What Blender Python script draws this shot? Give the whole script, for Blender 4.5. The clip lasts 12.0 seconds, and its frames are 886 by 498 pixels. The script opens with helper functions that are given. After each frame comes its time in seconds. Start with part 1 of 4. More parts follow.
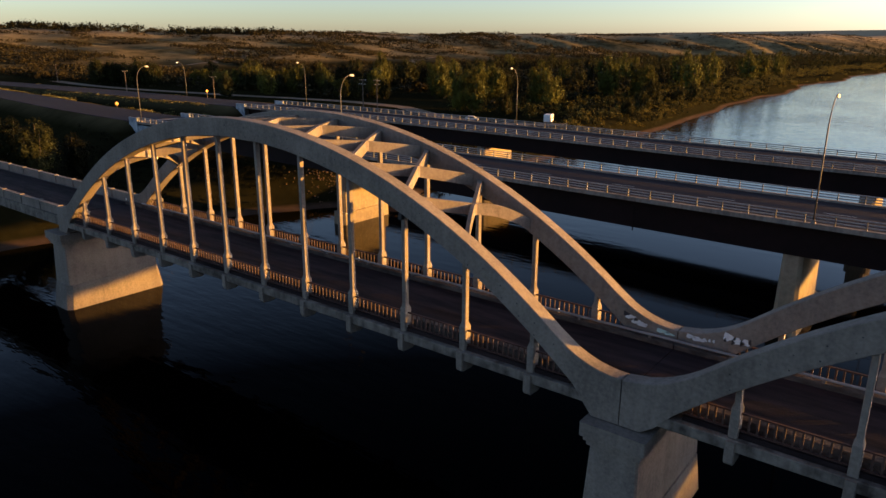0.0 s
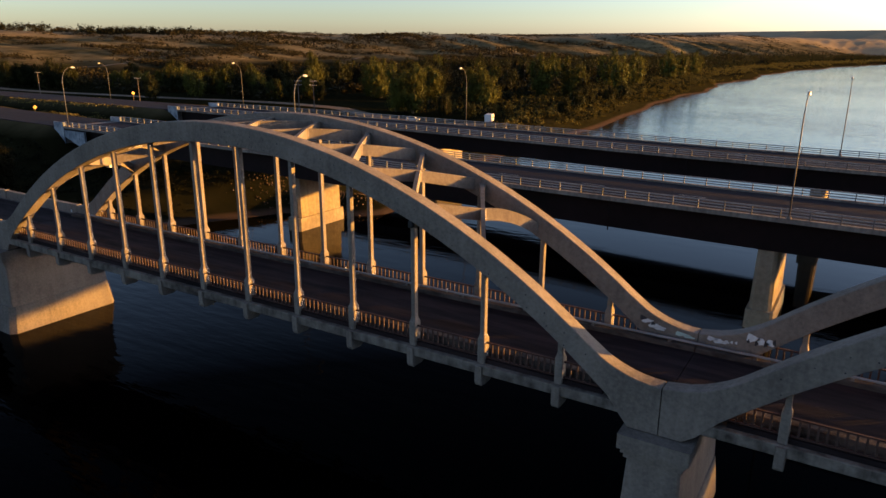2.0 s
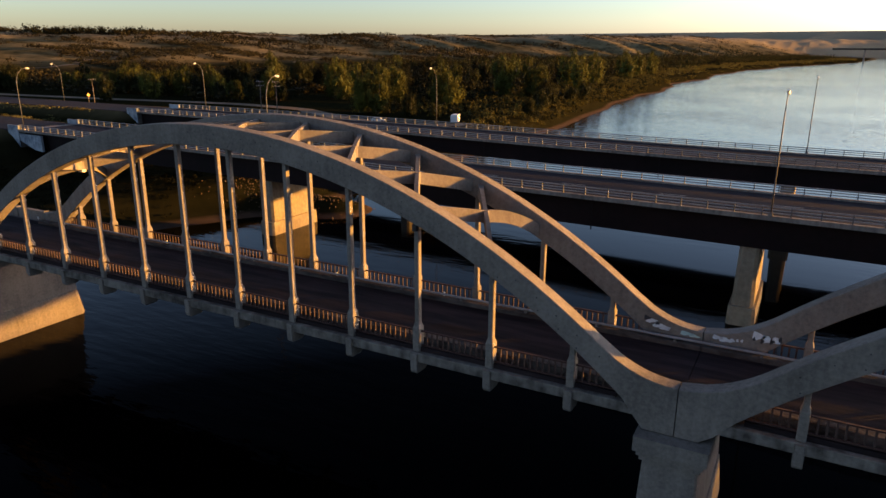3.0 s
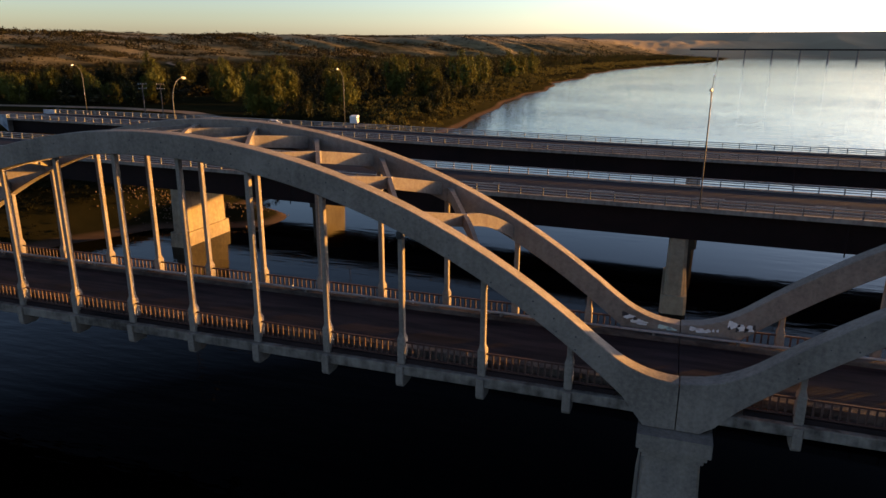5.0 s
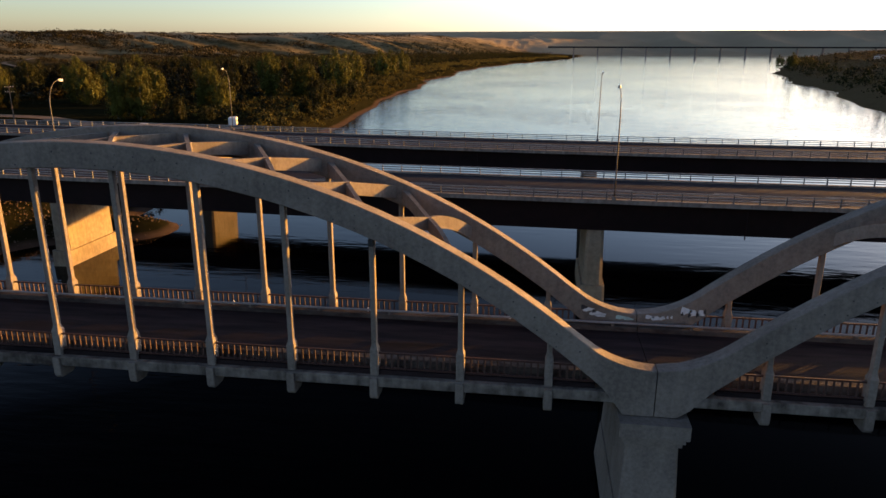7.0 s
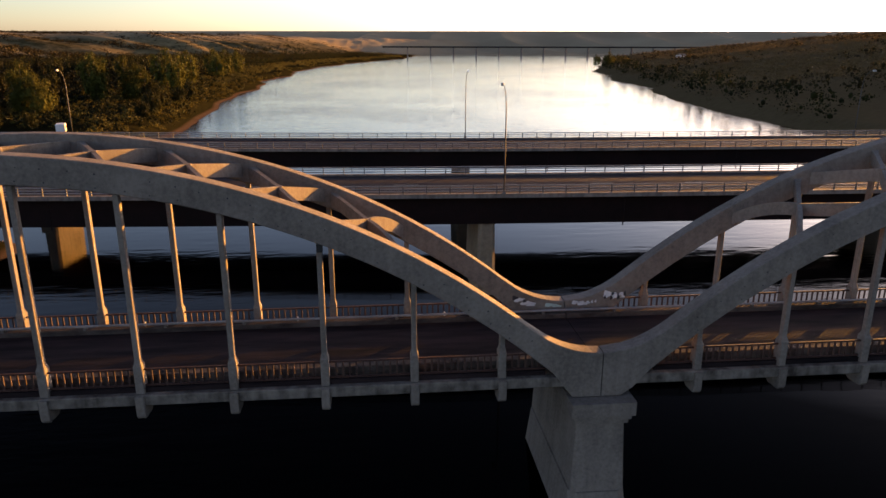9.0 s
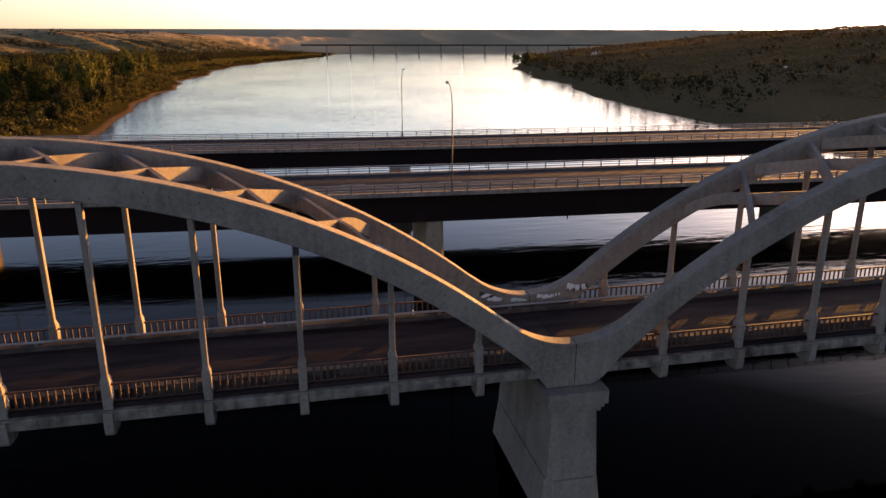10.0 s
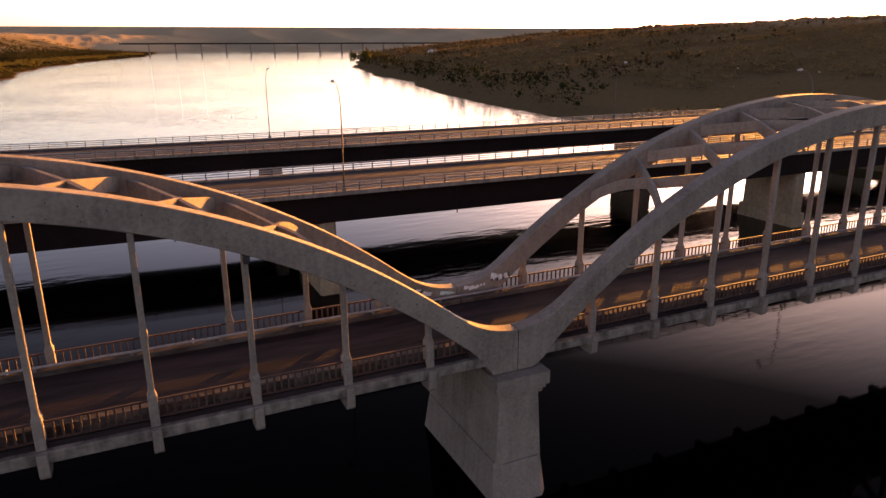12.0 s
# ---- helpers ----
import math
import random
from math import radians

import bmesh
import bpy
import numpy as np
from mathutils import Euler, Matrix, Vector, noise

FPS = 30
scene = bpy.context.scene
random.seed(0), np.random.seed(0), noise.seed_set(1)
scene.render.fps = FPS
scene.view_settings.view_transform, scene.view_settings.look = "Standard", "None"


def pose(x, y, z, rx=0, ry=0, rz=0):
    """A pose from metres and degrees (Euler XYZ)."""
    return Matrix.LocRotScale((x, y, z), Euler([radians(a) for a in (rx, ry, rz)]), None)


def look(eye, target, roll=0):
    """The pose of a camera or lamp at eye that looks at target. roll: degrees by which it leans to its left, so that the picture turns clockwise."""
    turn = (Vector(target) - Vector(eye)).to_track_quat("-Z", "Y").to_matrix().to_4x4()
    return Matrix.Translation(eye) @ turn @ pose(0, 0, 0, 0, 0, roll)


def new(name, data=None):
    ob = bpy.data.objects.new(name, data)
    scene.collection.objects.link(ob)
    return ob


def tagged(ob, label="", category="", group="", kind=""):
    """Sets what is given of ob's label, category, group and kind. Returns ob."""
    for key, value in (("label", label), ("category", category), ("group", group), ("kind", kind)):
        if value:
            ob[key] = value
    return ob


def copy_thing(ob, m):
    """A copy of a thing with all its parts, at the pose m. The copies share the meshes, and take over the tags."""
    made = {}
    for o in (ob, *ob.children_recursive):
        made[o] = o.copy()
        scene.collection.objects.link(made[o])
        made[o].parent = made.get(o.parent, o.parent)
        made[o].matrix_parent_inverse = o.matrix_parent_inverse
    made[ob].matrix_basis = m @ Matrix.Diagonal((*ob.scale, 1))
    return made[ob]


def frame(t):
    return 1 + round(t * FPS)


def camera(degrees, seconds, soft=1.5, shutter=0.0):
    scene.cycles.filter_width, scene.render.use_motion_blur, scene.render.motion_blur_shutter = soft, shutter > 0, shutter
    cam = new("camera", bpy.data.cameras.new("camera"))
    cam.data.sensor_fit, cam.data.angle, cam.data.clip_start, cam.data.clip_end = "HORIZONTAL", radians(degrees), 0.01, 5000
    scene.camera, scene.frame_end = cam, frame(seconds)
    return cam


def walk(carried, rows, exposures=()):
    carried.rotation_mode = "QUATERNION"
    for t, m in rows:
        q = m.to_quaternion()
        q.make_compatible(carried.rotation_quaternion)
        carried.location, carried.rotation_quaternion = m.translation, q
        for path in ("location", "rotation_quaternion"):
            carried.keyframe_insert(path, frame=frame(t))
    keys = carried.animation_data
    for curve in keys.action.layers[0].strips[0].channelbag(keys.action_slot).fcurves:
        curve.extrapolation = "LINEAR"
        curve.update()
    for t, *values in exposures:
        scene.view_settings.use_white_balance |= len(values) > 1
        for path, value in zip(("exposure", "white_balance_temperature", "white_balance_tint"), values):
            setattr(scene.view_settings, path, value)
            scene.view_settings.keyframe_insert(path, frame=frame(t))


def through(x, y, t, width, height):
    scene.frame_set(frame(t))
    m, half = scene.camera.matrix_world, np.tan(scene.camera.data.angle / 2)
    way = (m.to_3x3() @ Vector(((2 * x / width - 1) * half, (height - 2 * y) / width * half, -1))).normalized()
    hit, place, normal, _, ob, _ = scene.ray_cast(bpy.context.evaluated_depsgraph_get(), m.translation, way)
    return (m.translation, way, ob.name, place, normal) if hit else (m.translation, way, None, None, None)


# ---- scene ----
cam = camera(65.6, 12.0)
PATH = [
    (0, (-0.501, 0.849, 18.176), (-1.68, 2.364, 17.613), 0.2),
    (0.5, (-1.953, 0.562, 18.115), (-3.094, 2.106, 17.553), 0.2),
    (1, (-3.353, 0.311, 18.078), (-4.455, 1.883, 17.517), 0.2),
    (1.5, (-4.741, 0.064, 18.031), (-5.8, 1.665, 17.47), 0.2),
    (2, (-6.186, -0.206, 17.992), (-7.195, 1.427, 17.431), 0.2),
    (2.5, (-7.596, -0.474, 17.941), (-8.555, 1.189, 17.382), 0.2),
    (3, (-8.994, -0.753, 17.892), (-9.902, 0.938, 17.333), 0.2),
    (5, (-14.777, -1.643, 17.823), (-15.389, 0.177, 17.266), 0.2),
    (5.5, (-16.148, -1.781, 17.802), (-16.678, 0.065, 17.245), 0.1),
    (6, (-17.477, -1.888, 17.856), (-17.925, -0.021, 17.297), 0.1),
    (6.5, (-18.907, -1.946, 17.863), (-19.265, -0.06, 17.303), 0.1),
    (7, (-20.352, -1.98, 17.897), (-20.611, -0.079, 17.336), 0.1),
    (9, (-26.03, -1.822, 17.784), (-25.843, 0.088, 17.223), 0.1),
    (9.5, (-27.427, -1.676, 17.778), (-27.133, 0.221, 17.216), 0.1),
    (10, (-28.761, -1.496, 17.816), (-28.361, 0.38, 17.25), -0.0),
    (10.5, (-30.124, -1.216, 17.766), (-29.62, 0.635, 17.201), -0.1),
    (11, (-31.503, -0.879, 17.781), (-30.892, 0.939, 17.213), -0.2),
    (11.5, (-32.771, -0.503, 17.794), (-32.059, 1.278, 17.224), -0.3),
    (12, (-34.092, -0.063, 17.838), (-33.275, 1.671, 17.266), -0.2),
]
walk(cam, [(t, look(eye, target, roll)) for t, eye, target, roll in PATH], [(0.0, 2.0, 5450, 19), (3.2, 2.0, 5500, 19), (8.3, 2.0, 5600, 19), (9.0, 2.15, 6000, 27), (9.5, 2.4, 6300, 46), (10.0, 2.25, 6050, 29), (10.5, 2.2, 6050, 24), (11.0, 2.3, 6200, 27), (11.5, 2.5, 6900, 40), (12.0, 2.6, 7400, 46)])

# ---- world and light ----
SUN_AZ, SUN_EL = 50.2, 3.2          # degrees: azimuth from +y towards +x, height
world = bpy.data.worlds.new("sky")
scene.world = world
world.use_nodes = True
wn = world.node_tree.nodes
wl = world.node_tree.links
sky = wn.new("ShaderNodeTexSky")
sky.sky_type = "NISHITA"
sky.sun_disc = False
sky.sun_elevation = radians(SUN_EL)
sky.sun_rotation = radians(SUN_AZ)
sky.air_density, sky.dust_density, sky.ozone_density = 0.75, 0.9, 1.2
soften = wn.new("ShaderNodeHueSaturation")
soften.inputs["Saturation"].default_value = 0.70
deepen = wn.new("ShaderNodeGamma")
deepen.inputs["Gamma"].default_value = 1.45
wl.new(sky.outputs["Color"], deepen.inputs["Color"])
wl.new(deepen.outputs["Color"], soften.inputs["Color"])
wl.new(soften.outputs["Color"], wn["Background"].inputs["Color"])
wn["Background"].inputs["Strength"].default_value = 0.070

sun = new("sun", bpy.data.lights.new("sun", "SUN"))
sun.data.energy, sun.data.angle, sun.data.color = 5.0, radians(0.6), (1.0, 0.44, 0.045)
sd = Vector((math.sin(radians(SUN_AZ)) * math.cos(radians(SUN_EL)), math.cos(radians(SUN_AZ)) * math.cos(radians(SUN_EL)), math.sin(radians(SUN_EL))))
sun.matrix_world = look((sd * 50), (0, 0, 0))

# ---- materials ----


def mat(name, base, dark=None, rough=0.8, metal=0.0, scale=3.0, detail=6.0, bump=0.0, bump_scale=20.0, streak=0.0, big=0.15, spec=0.5, vary=0.0, stretch=None):
    """Two noise scales between two colours, optional vertical streaks, fine bump and a shift from object to object."""
    m = bpy.data.materials.new(name)
    m.use_nodes = True
    n, l = m.node_tree.nodes, m.node_tree.links
    b = n["Principled BSDF"]
    dark = dark or tuple(c * 0.6 for c in base)
    tc = n.new("ShaderNodeTexCoord")
    geo = n.new("ShaderNodeNewGeometry")
    n1 = n.new("ShaderNodeTexNoise")
    n1.inputs["Scale"].default_value, n1.inputs["Detail"].default_value, n1.inputs["Roughness"].default_value = scale, detail, 0.65
    n2 = n.new("ShaderNodeTexNoise")
    n2.inputs["Scale"].default_value, n2.inputs["Detail"].default_value = big, 4.0
    where = geo.outputs["Position"]
    if stretch:
        ms0 = n.new("ShaderNodeMapping")
        ms0.inputs["Scale"].default_value = stretch
        l.new(where, ms0.inputs["Vector"])
        where = ms0.outputs["Vector"]
    l.new(where, n1.inputs["Vector"])
    l.new(where, n2.inputs["Vector"])
    add = n.new("ShaderNodeMath")
    add.operation = "ADD"
    l.new(n1.outputs["Fac"], add.inputs[0])
    l.new(n2.outputs["Fac"], add.inputs[1])
    last = add
    if streak:
        mp = n.new("ShaderNodeMapping")
        mp.inputs["Scale"].default_value = (2.5, 2.5, 0.18)
        l.new(geo.outputs["Position"], mp.inputs["Vector"])
        n3 = n.new("ShaderNodeTexNoise")
        n3.inputs["Scale"].default_value, n3.inputs["Detail"].default_value = 1.0, 5.0
        l.new(mp.outputs["Vector"], n3.inputs["Vector"])
        ms = n.new("ShaderNodeMath")
        ms.operation = "MULTIPLY_ADD"
        ms.inputs[1].default_value = streak
        l.new(n3.outputs["Fac"], ms.inputs[0])
        l.new(add.outputs[0], ms.inputs[2])
        last = ms
    mid = 1.0 + 0.5 * streak
    mr = n.new("ShaderNodeMapRange")
    mr.inputs["From Min"].default_value, mr.inputs["From Max"].default_value = mid - 0.28, mid + 0.22
    l.new(last.outputs[0], mr.inputs["Value"])
    mix = n.new("ShaderNodeMix")
    mix.data_type = "RGBA"
    mix.inputs["A"].default_value, mix.inputs["B"].default_value = (*dark, 1), (*base, 1)
    l.new(mr.outputs["Result"], mix.inputs["Factor"])
    out = mix.outputs["Result"]
    if vary:
        oi = n.new("ShaderNodeObjectInfo")
        hs = n.new("ShaderNodeHueSaturation")
        mv = n.new("ShaderNodeMapRange")
        mv.inputs["To Min"].default_value, mv.inputs["To Max"].default_value = 1 - vary, 1 + vary
        l.new(oi.outputs["Random"], mv.inputs["Value"])
        l.new(mv.outputs["Result"], hs.inputs["Value"])
        l.new(out, hs.inputs["Color"])
        out = hs.outputs["Color"]
    l.new(out, b.inputs["Base Color"])
    b.inputs["Roughness"].default_value, b.inputs["Metallic"].default_value = rough, metal
    b.inputs["Specular IOR Level"].default_value = spec
    if bump:
        nb = n.new("ShaderNodeTexNoise")
        nb.inputs["Scale"].default_value, nb.inputs["Detail"].default_value = bump_scale, 5.0
        l.new(geo.outputs["Position"], nb.inputs["Vector"])
        bp = n.new("ShaderNodeBump")
        bp.inputs["Strength"].default_value, bp.inputs["Distance"].default_value = bump, 0.05
        l.new(nb.outputs["Fac"], bp.inputs["Height"])
        l.new(bp.outputs["Normal"], b.inputs["Normal"])
    return m


CONCRETE = mat("old_concrete", (0.222, 0.190, 0.162), (0.122, 0.104, 0.088), 0.9, scale=5.0, big=0.3, bump=0.35, bump_scale=16, streak=0.45, spec=0.2)
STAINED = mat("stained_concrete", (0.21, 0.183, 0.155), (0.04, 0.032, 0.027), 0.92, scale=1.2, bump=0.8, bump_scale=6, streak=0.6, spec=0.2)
NEWCON = mat("bridge_concrete", (0.24, 0.208, 0.18), (0.11, 0.095, 0.085), 0.9, scale=1.5, bump=0.3, streak=0.9, spec=0.25)
# Bridge concrete brightened and warmed: low sunlight is put into the colour.
PIERCON = mat("sunlit_pier_concrete", (0.30, 0.25, 0.175), (0.17, 0.14, 0.10), 0.9, scale=1.5, bump=0.3, streak=0.5, spec=0.2)
ROAD_OLD = mat("worn_old_paving", (0.037, 0.025, 0.025), (0.006, 0.005, 0.006), 0.95, scale=1.8, big=0.7, bump=0.4, bump_scale=12, spec=0.1, stretch=(0.14, 1.0, 1.0))
ASPHALT = mat("asphalt", (0.032, 0.027, 0.031), (0.020, 0.016, 0.020), 0.9, scale=1.2, big=0.4, bump=0.2, bump_scale=30, spec=0.08, stretch=(0.05, 1.0, 1.0))
RUST = mat("rusty_brown_rail_paint", (0.065, 0.030, 0.021), (0.025, 0.012, 0.010), 0.8, scale=8, bump=0.2, spec=0.3)
GALV = mat("galvanised_steel", (0.085, 0.085, 0.09), (0.055, 0.055, 0.06), 0.6, 0.2, scale=6)
GIRDER = mat("dark_weathering_steel", (0.014, 0.007, 0.007), (0.006, 0.004, 0.004), 0.8, scale=1.0, spec=0.12)
WHITE = mat("white_paint", (0.74, 0.74, 0.72), (0.58, 0.58, 0.57), 0.6, scale=3)
LINE = mat("road_line_paint", (0.5, 0.5, 0.47), (0.3, 0.3, 0.28), 0.8, scale=3)
WING = mat("weathered_white_paint", (0.36, 0.385, 0.42), (0.07, 0.09, 0.13), 0.8, scale=0.9, big=0.3, streak=0.5)
GRAF_W = mat("white_spray_paint", (0.66, 0.68, 0.70), (0.42, 0.44, 0.46), 0.7, scale=5)
GRAF_G = mat("pale_green_spray_paint", (0.42, 0.56, 0.52), (0.30, 0.42, 0.40), 0.7, scale=5)
GRAF_K = mat("black_spray_and_hole_fill", (0.025, 0.025, 0.03), (0.012, 0.012, 0.014), 0.7, scale=5)
BLACK = mat("black_rubber", (0.02, 0.02, 0.02), (0.012, 0.012, 0.012), 0.8)
WOOD = mat("weathered_pole_wood", (0.13, 0.10, 0.08), (0.07, 0.055, 0.045), 0.9, scale=4)
BARK = mat("bark", (0.12, 0.095, 0.07), (0.06, 0.048, 0.036), 0.95, scale=4)
YELLOW = mat("yellow_sign", (0.42, 0.23, 0.02), (0.33, 0.18, 0.02), 0.6)
GLASS = mat("dark_vehicle_glass", (0.02, 0.022, 0.025), (0.015, 0.016, 0.02), 0.08)
RAILS = mat("grey_steel_rail", (0.26, 0.26, 0.27), (0.17, 0.17, 0.175), 0.6, 0.2, scale=6)
KERB = mat("dirty_kerb_concrete", (0.105, 0.086, 0.074), (0.022, 0.017, 0.015), 0.95, scale=2.2, big=0.6, bump=0.7, bump_scale=9, spec=0.1, stretch=(0.5, 1.0, 1.0))
PIPE = mat("dull_grey_pipe", (0.30, 0.28, 0.27), (0.17, 0.155, 0.15), 0.6, scale=3, big=0.6, spec=0.3)
PLASTIC = mat("lamp_housing", (0.34, 0.34, 0.34), (0.28, 0.28, 0.28), 0.45)


def leaf_mat(name, a, b, vary=0.25, through=0.2, glow=1.5):
    """Dull leaves that let some of the low sun through."""
    m = mat(name, a, b, 0.75, scale=0.35, big=0.05, spec=0.04, vary=vary)
    n, l = m.node_tree.nodes, m.node_tree.links
    p = n["Principled BSDF"]
    src = p.inputs["Base Color"].links[0].from_socket
    gain = n.new("ShaderNodeMix")
    gain.data_type, gain.blend_type = "RGBA", "MULTIPLY"
    gain.inputs["Factor"].default_value = 1.0
    gain.inputs["B"].default_value = (glow, glow * 0.92, glow * 0.6, 1)
    l.new(src, gain.inputs["A"])
    tr = n.new("ShaderNodeBsdfTranslucent")
    l.new(gain.outputs["Result"], tr.inputs["Color"])
    mx = n.new("ShaderNodeMixShader")
    mx.inputs["Fac"].default_value = through
    l.new(p.outputs["BSDF"], mx.inputs[1])
    l.new(tr.outputs["BSDF"], mx.inputs[2])
    l.new(mx.outputs["Shader"], n["Material Output"].inputs["Surface"])
    return m


# A is brightened for sunlit front trees; B and E darkened for shaded woods.
LEAF_A = leaf_mat("sunlit_poplar_leaves", (0.072, 0.074, 0.014), (0.034, 0.037, 0.008))
LEAF_B = leaf_mat("shaded_willow_leaves", (0.025, 0.027, 0.009), (0.010, 0.012, 0.005))
GRASS = leaf_mat("dry_verge_grass", (0.15, 0.125, 0.045), (0.06, 0.06, 0.02))
# Near-black leaves: the shade of wood and bank is put into the colour.
LEAF_E = leaf_mat("shaded_leaves", (0.012, 0.0125, 0.005), (0.006, 0.0065, 0.003))
# Brighter, yellower leaves with the low sun put into their colour.
LEAF_S = leaf_mat("sunlit_shrub_leaves", (0.085, 0.075, 0.017), (0.036, 0.034, 0.009))
# Scrub leaves lightened; glare and haze over the hill are in their colour.
LEAF_D = leaf_mat("hazed_scrub_leaves", (0.135, 0.100, 0.048), (0.075, 0.056, 0.028))
LEAF_C = leaf_mat("dry_shrub_leaves", (0.032, 0.027, 0.011), (0.014, 0.012, 0.006))


def ground_material():
    """Dry grass, shade-darkened bottomland, bare earth and haze-paled ground, by noise, place and height over the
    river.
    """
    m = mat("prairie_ground", (0.21, 0.165, 0.085), (0.030, 0.029, 0.013), 0.95, scale=0.05, big=0.007, bump=0.0, spec=0.0)
    n, l = m.node_tree.nodes, m.node_tree.links
    p = n["Principled BSDF"]
    src = p.inputs["Base Color"].links[0].from_socket
    geo = n.new("ShaderNodeNewGeometry")
    sep = n.new("ShaderNodeSeparateXYZ")
    l.new(geo.outputs["Position"], sep.inputs["Vector"])
    ns = n.new("ShaderNodeTexNoise")
    ns.inputs["Scale"].default_value, ns.inputs["Detail"].default_value = 0.4, 6
    l.new(geo.outputs["Position"], ns.inputs["Vector"])
    mud = n.new("ShaderNodeMix")
    mud.data_type = "RGBA"
    mud.inputs["A"].default_value, mud.inputs["B"].default_value = (0.032, 0.023, 0.018, 1), (0.095, 0.065, 0.046, 1)
    l.new(ns.outputs["Fac"], mud.inputs["Factor"])
    # Near-black grass; shade of the bank and bridges is put into its colour.
    shaded_grass = n.new("ShaderNodeMix")
    shaded_grass.data_type = "RGBA"
    shaded_grass.inputs["A"].default_value, shaded_grass.inputs["B"].default_value = (0.004, 0.005, 0.002, 1), (0.022, 0.020, 0.009, 1)
    l.new(ns.outputs["Fac"], shaded_grass.inputs["Factor"])
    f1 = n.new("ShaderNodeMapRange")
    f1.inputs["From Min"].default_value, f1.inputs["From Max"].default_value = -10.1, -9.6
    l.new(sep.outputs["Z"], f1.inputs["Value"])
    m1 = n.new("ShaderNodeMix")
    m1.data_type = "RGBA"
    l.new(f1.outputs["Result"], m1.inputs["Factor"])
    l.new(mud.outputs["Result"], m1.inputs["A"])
    l.new(shaded_grass.outputs["Result"], m1.inputs["B"])
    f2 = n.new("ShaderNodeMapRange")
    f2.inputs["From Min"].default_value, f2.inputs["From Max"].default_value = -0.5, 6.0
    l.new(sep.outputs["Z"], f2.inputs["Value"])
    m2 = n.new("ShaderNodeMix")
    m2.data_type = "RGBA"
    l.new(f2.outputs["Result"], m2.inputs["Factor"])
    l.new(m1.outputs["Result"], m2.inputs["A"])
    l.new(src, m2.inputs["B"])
    # Scrub ground past x 100, lightened with haze put into its colour.
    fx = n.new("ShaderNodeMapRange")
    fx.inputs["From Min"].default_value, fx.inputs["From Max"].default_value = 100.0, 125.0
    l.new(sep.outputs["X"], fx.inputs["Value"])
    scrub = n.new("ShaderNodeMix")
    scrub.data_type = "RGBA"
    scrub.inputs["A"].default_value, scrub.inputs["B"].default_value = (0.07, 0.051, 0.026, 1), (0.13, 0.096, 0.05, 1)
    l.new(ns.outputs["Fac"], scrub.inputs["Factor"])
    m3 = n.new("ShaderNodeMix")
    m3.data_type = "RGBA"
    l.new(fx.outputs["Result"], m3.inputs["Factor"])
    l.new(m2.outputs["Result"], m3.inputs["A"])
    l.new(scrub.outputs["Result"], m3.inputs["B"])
    # High and far ground paled: distance haze is put into its colour.
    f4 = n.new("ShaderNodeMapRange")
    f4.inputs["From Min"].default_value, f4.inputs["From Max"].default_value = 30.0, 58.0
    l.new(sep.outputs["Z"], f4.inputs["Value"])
    hazy_far = n.new("ShaderNodeMix")
    hazy_far.data_type = "RGBA"
    hazy_far.inputs["A"].default_value, hazy_far.inputs["B"].default_value = (0.20, 0.155, 0.10, 1), (0.42, 0.34, 0.22, 1)
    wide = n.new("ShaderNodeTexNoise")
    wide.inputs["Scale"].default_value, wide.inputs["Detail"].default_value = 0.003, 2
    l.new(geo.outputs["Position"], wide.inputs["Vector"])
    l.new(wide.outputs["Fac"], hazy_far.inputs["Factor"])
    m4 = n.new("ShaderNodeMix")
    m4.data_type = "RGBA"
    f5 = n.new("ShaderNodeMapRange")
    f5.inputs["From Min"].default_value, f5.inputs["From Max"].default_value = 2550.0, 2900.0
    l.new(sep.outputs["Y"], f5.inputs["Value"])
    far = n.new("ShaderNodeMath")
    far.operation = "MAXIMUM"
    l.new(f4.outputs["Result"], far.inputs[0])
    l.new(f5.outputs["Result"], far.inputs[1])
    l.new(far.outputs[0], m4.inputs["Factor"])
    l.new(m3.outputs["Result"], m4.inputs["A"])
    l.new(hazy_far.outputs["Result"], m4.inputs["B"])
    l.new(m4.outputs["Result"], p.inputs["Base Color"])
    return m


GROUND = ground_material()


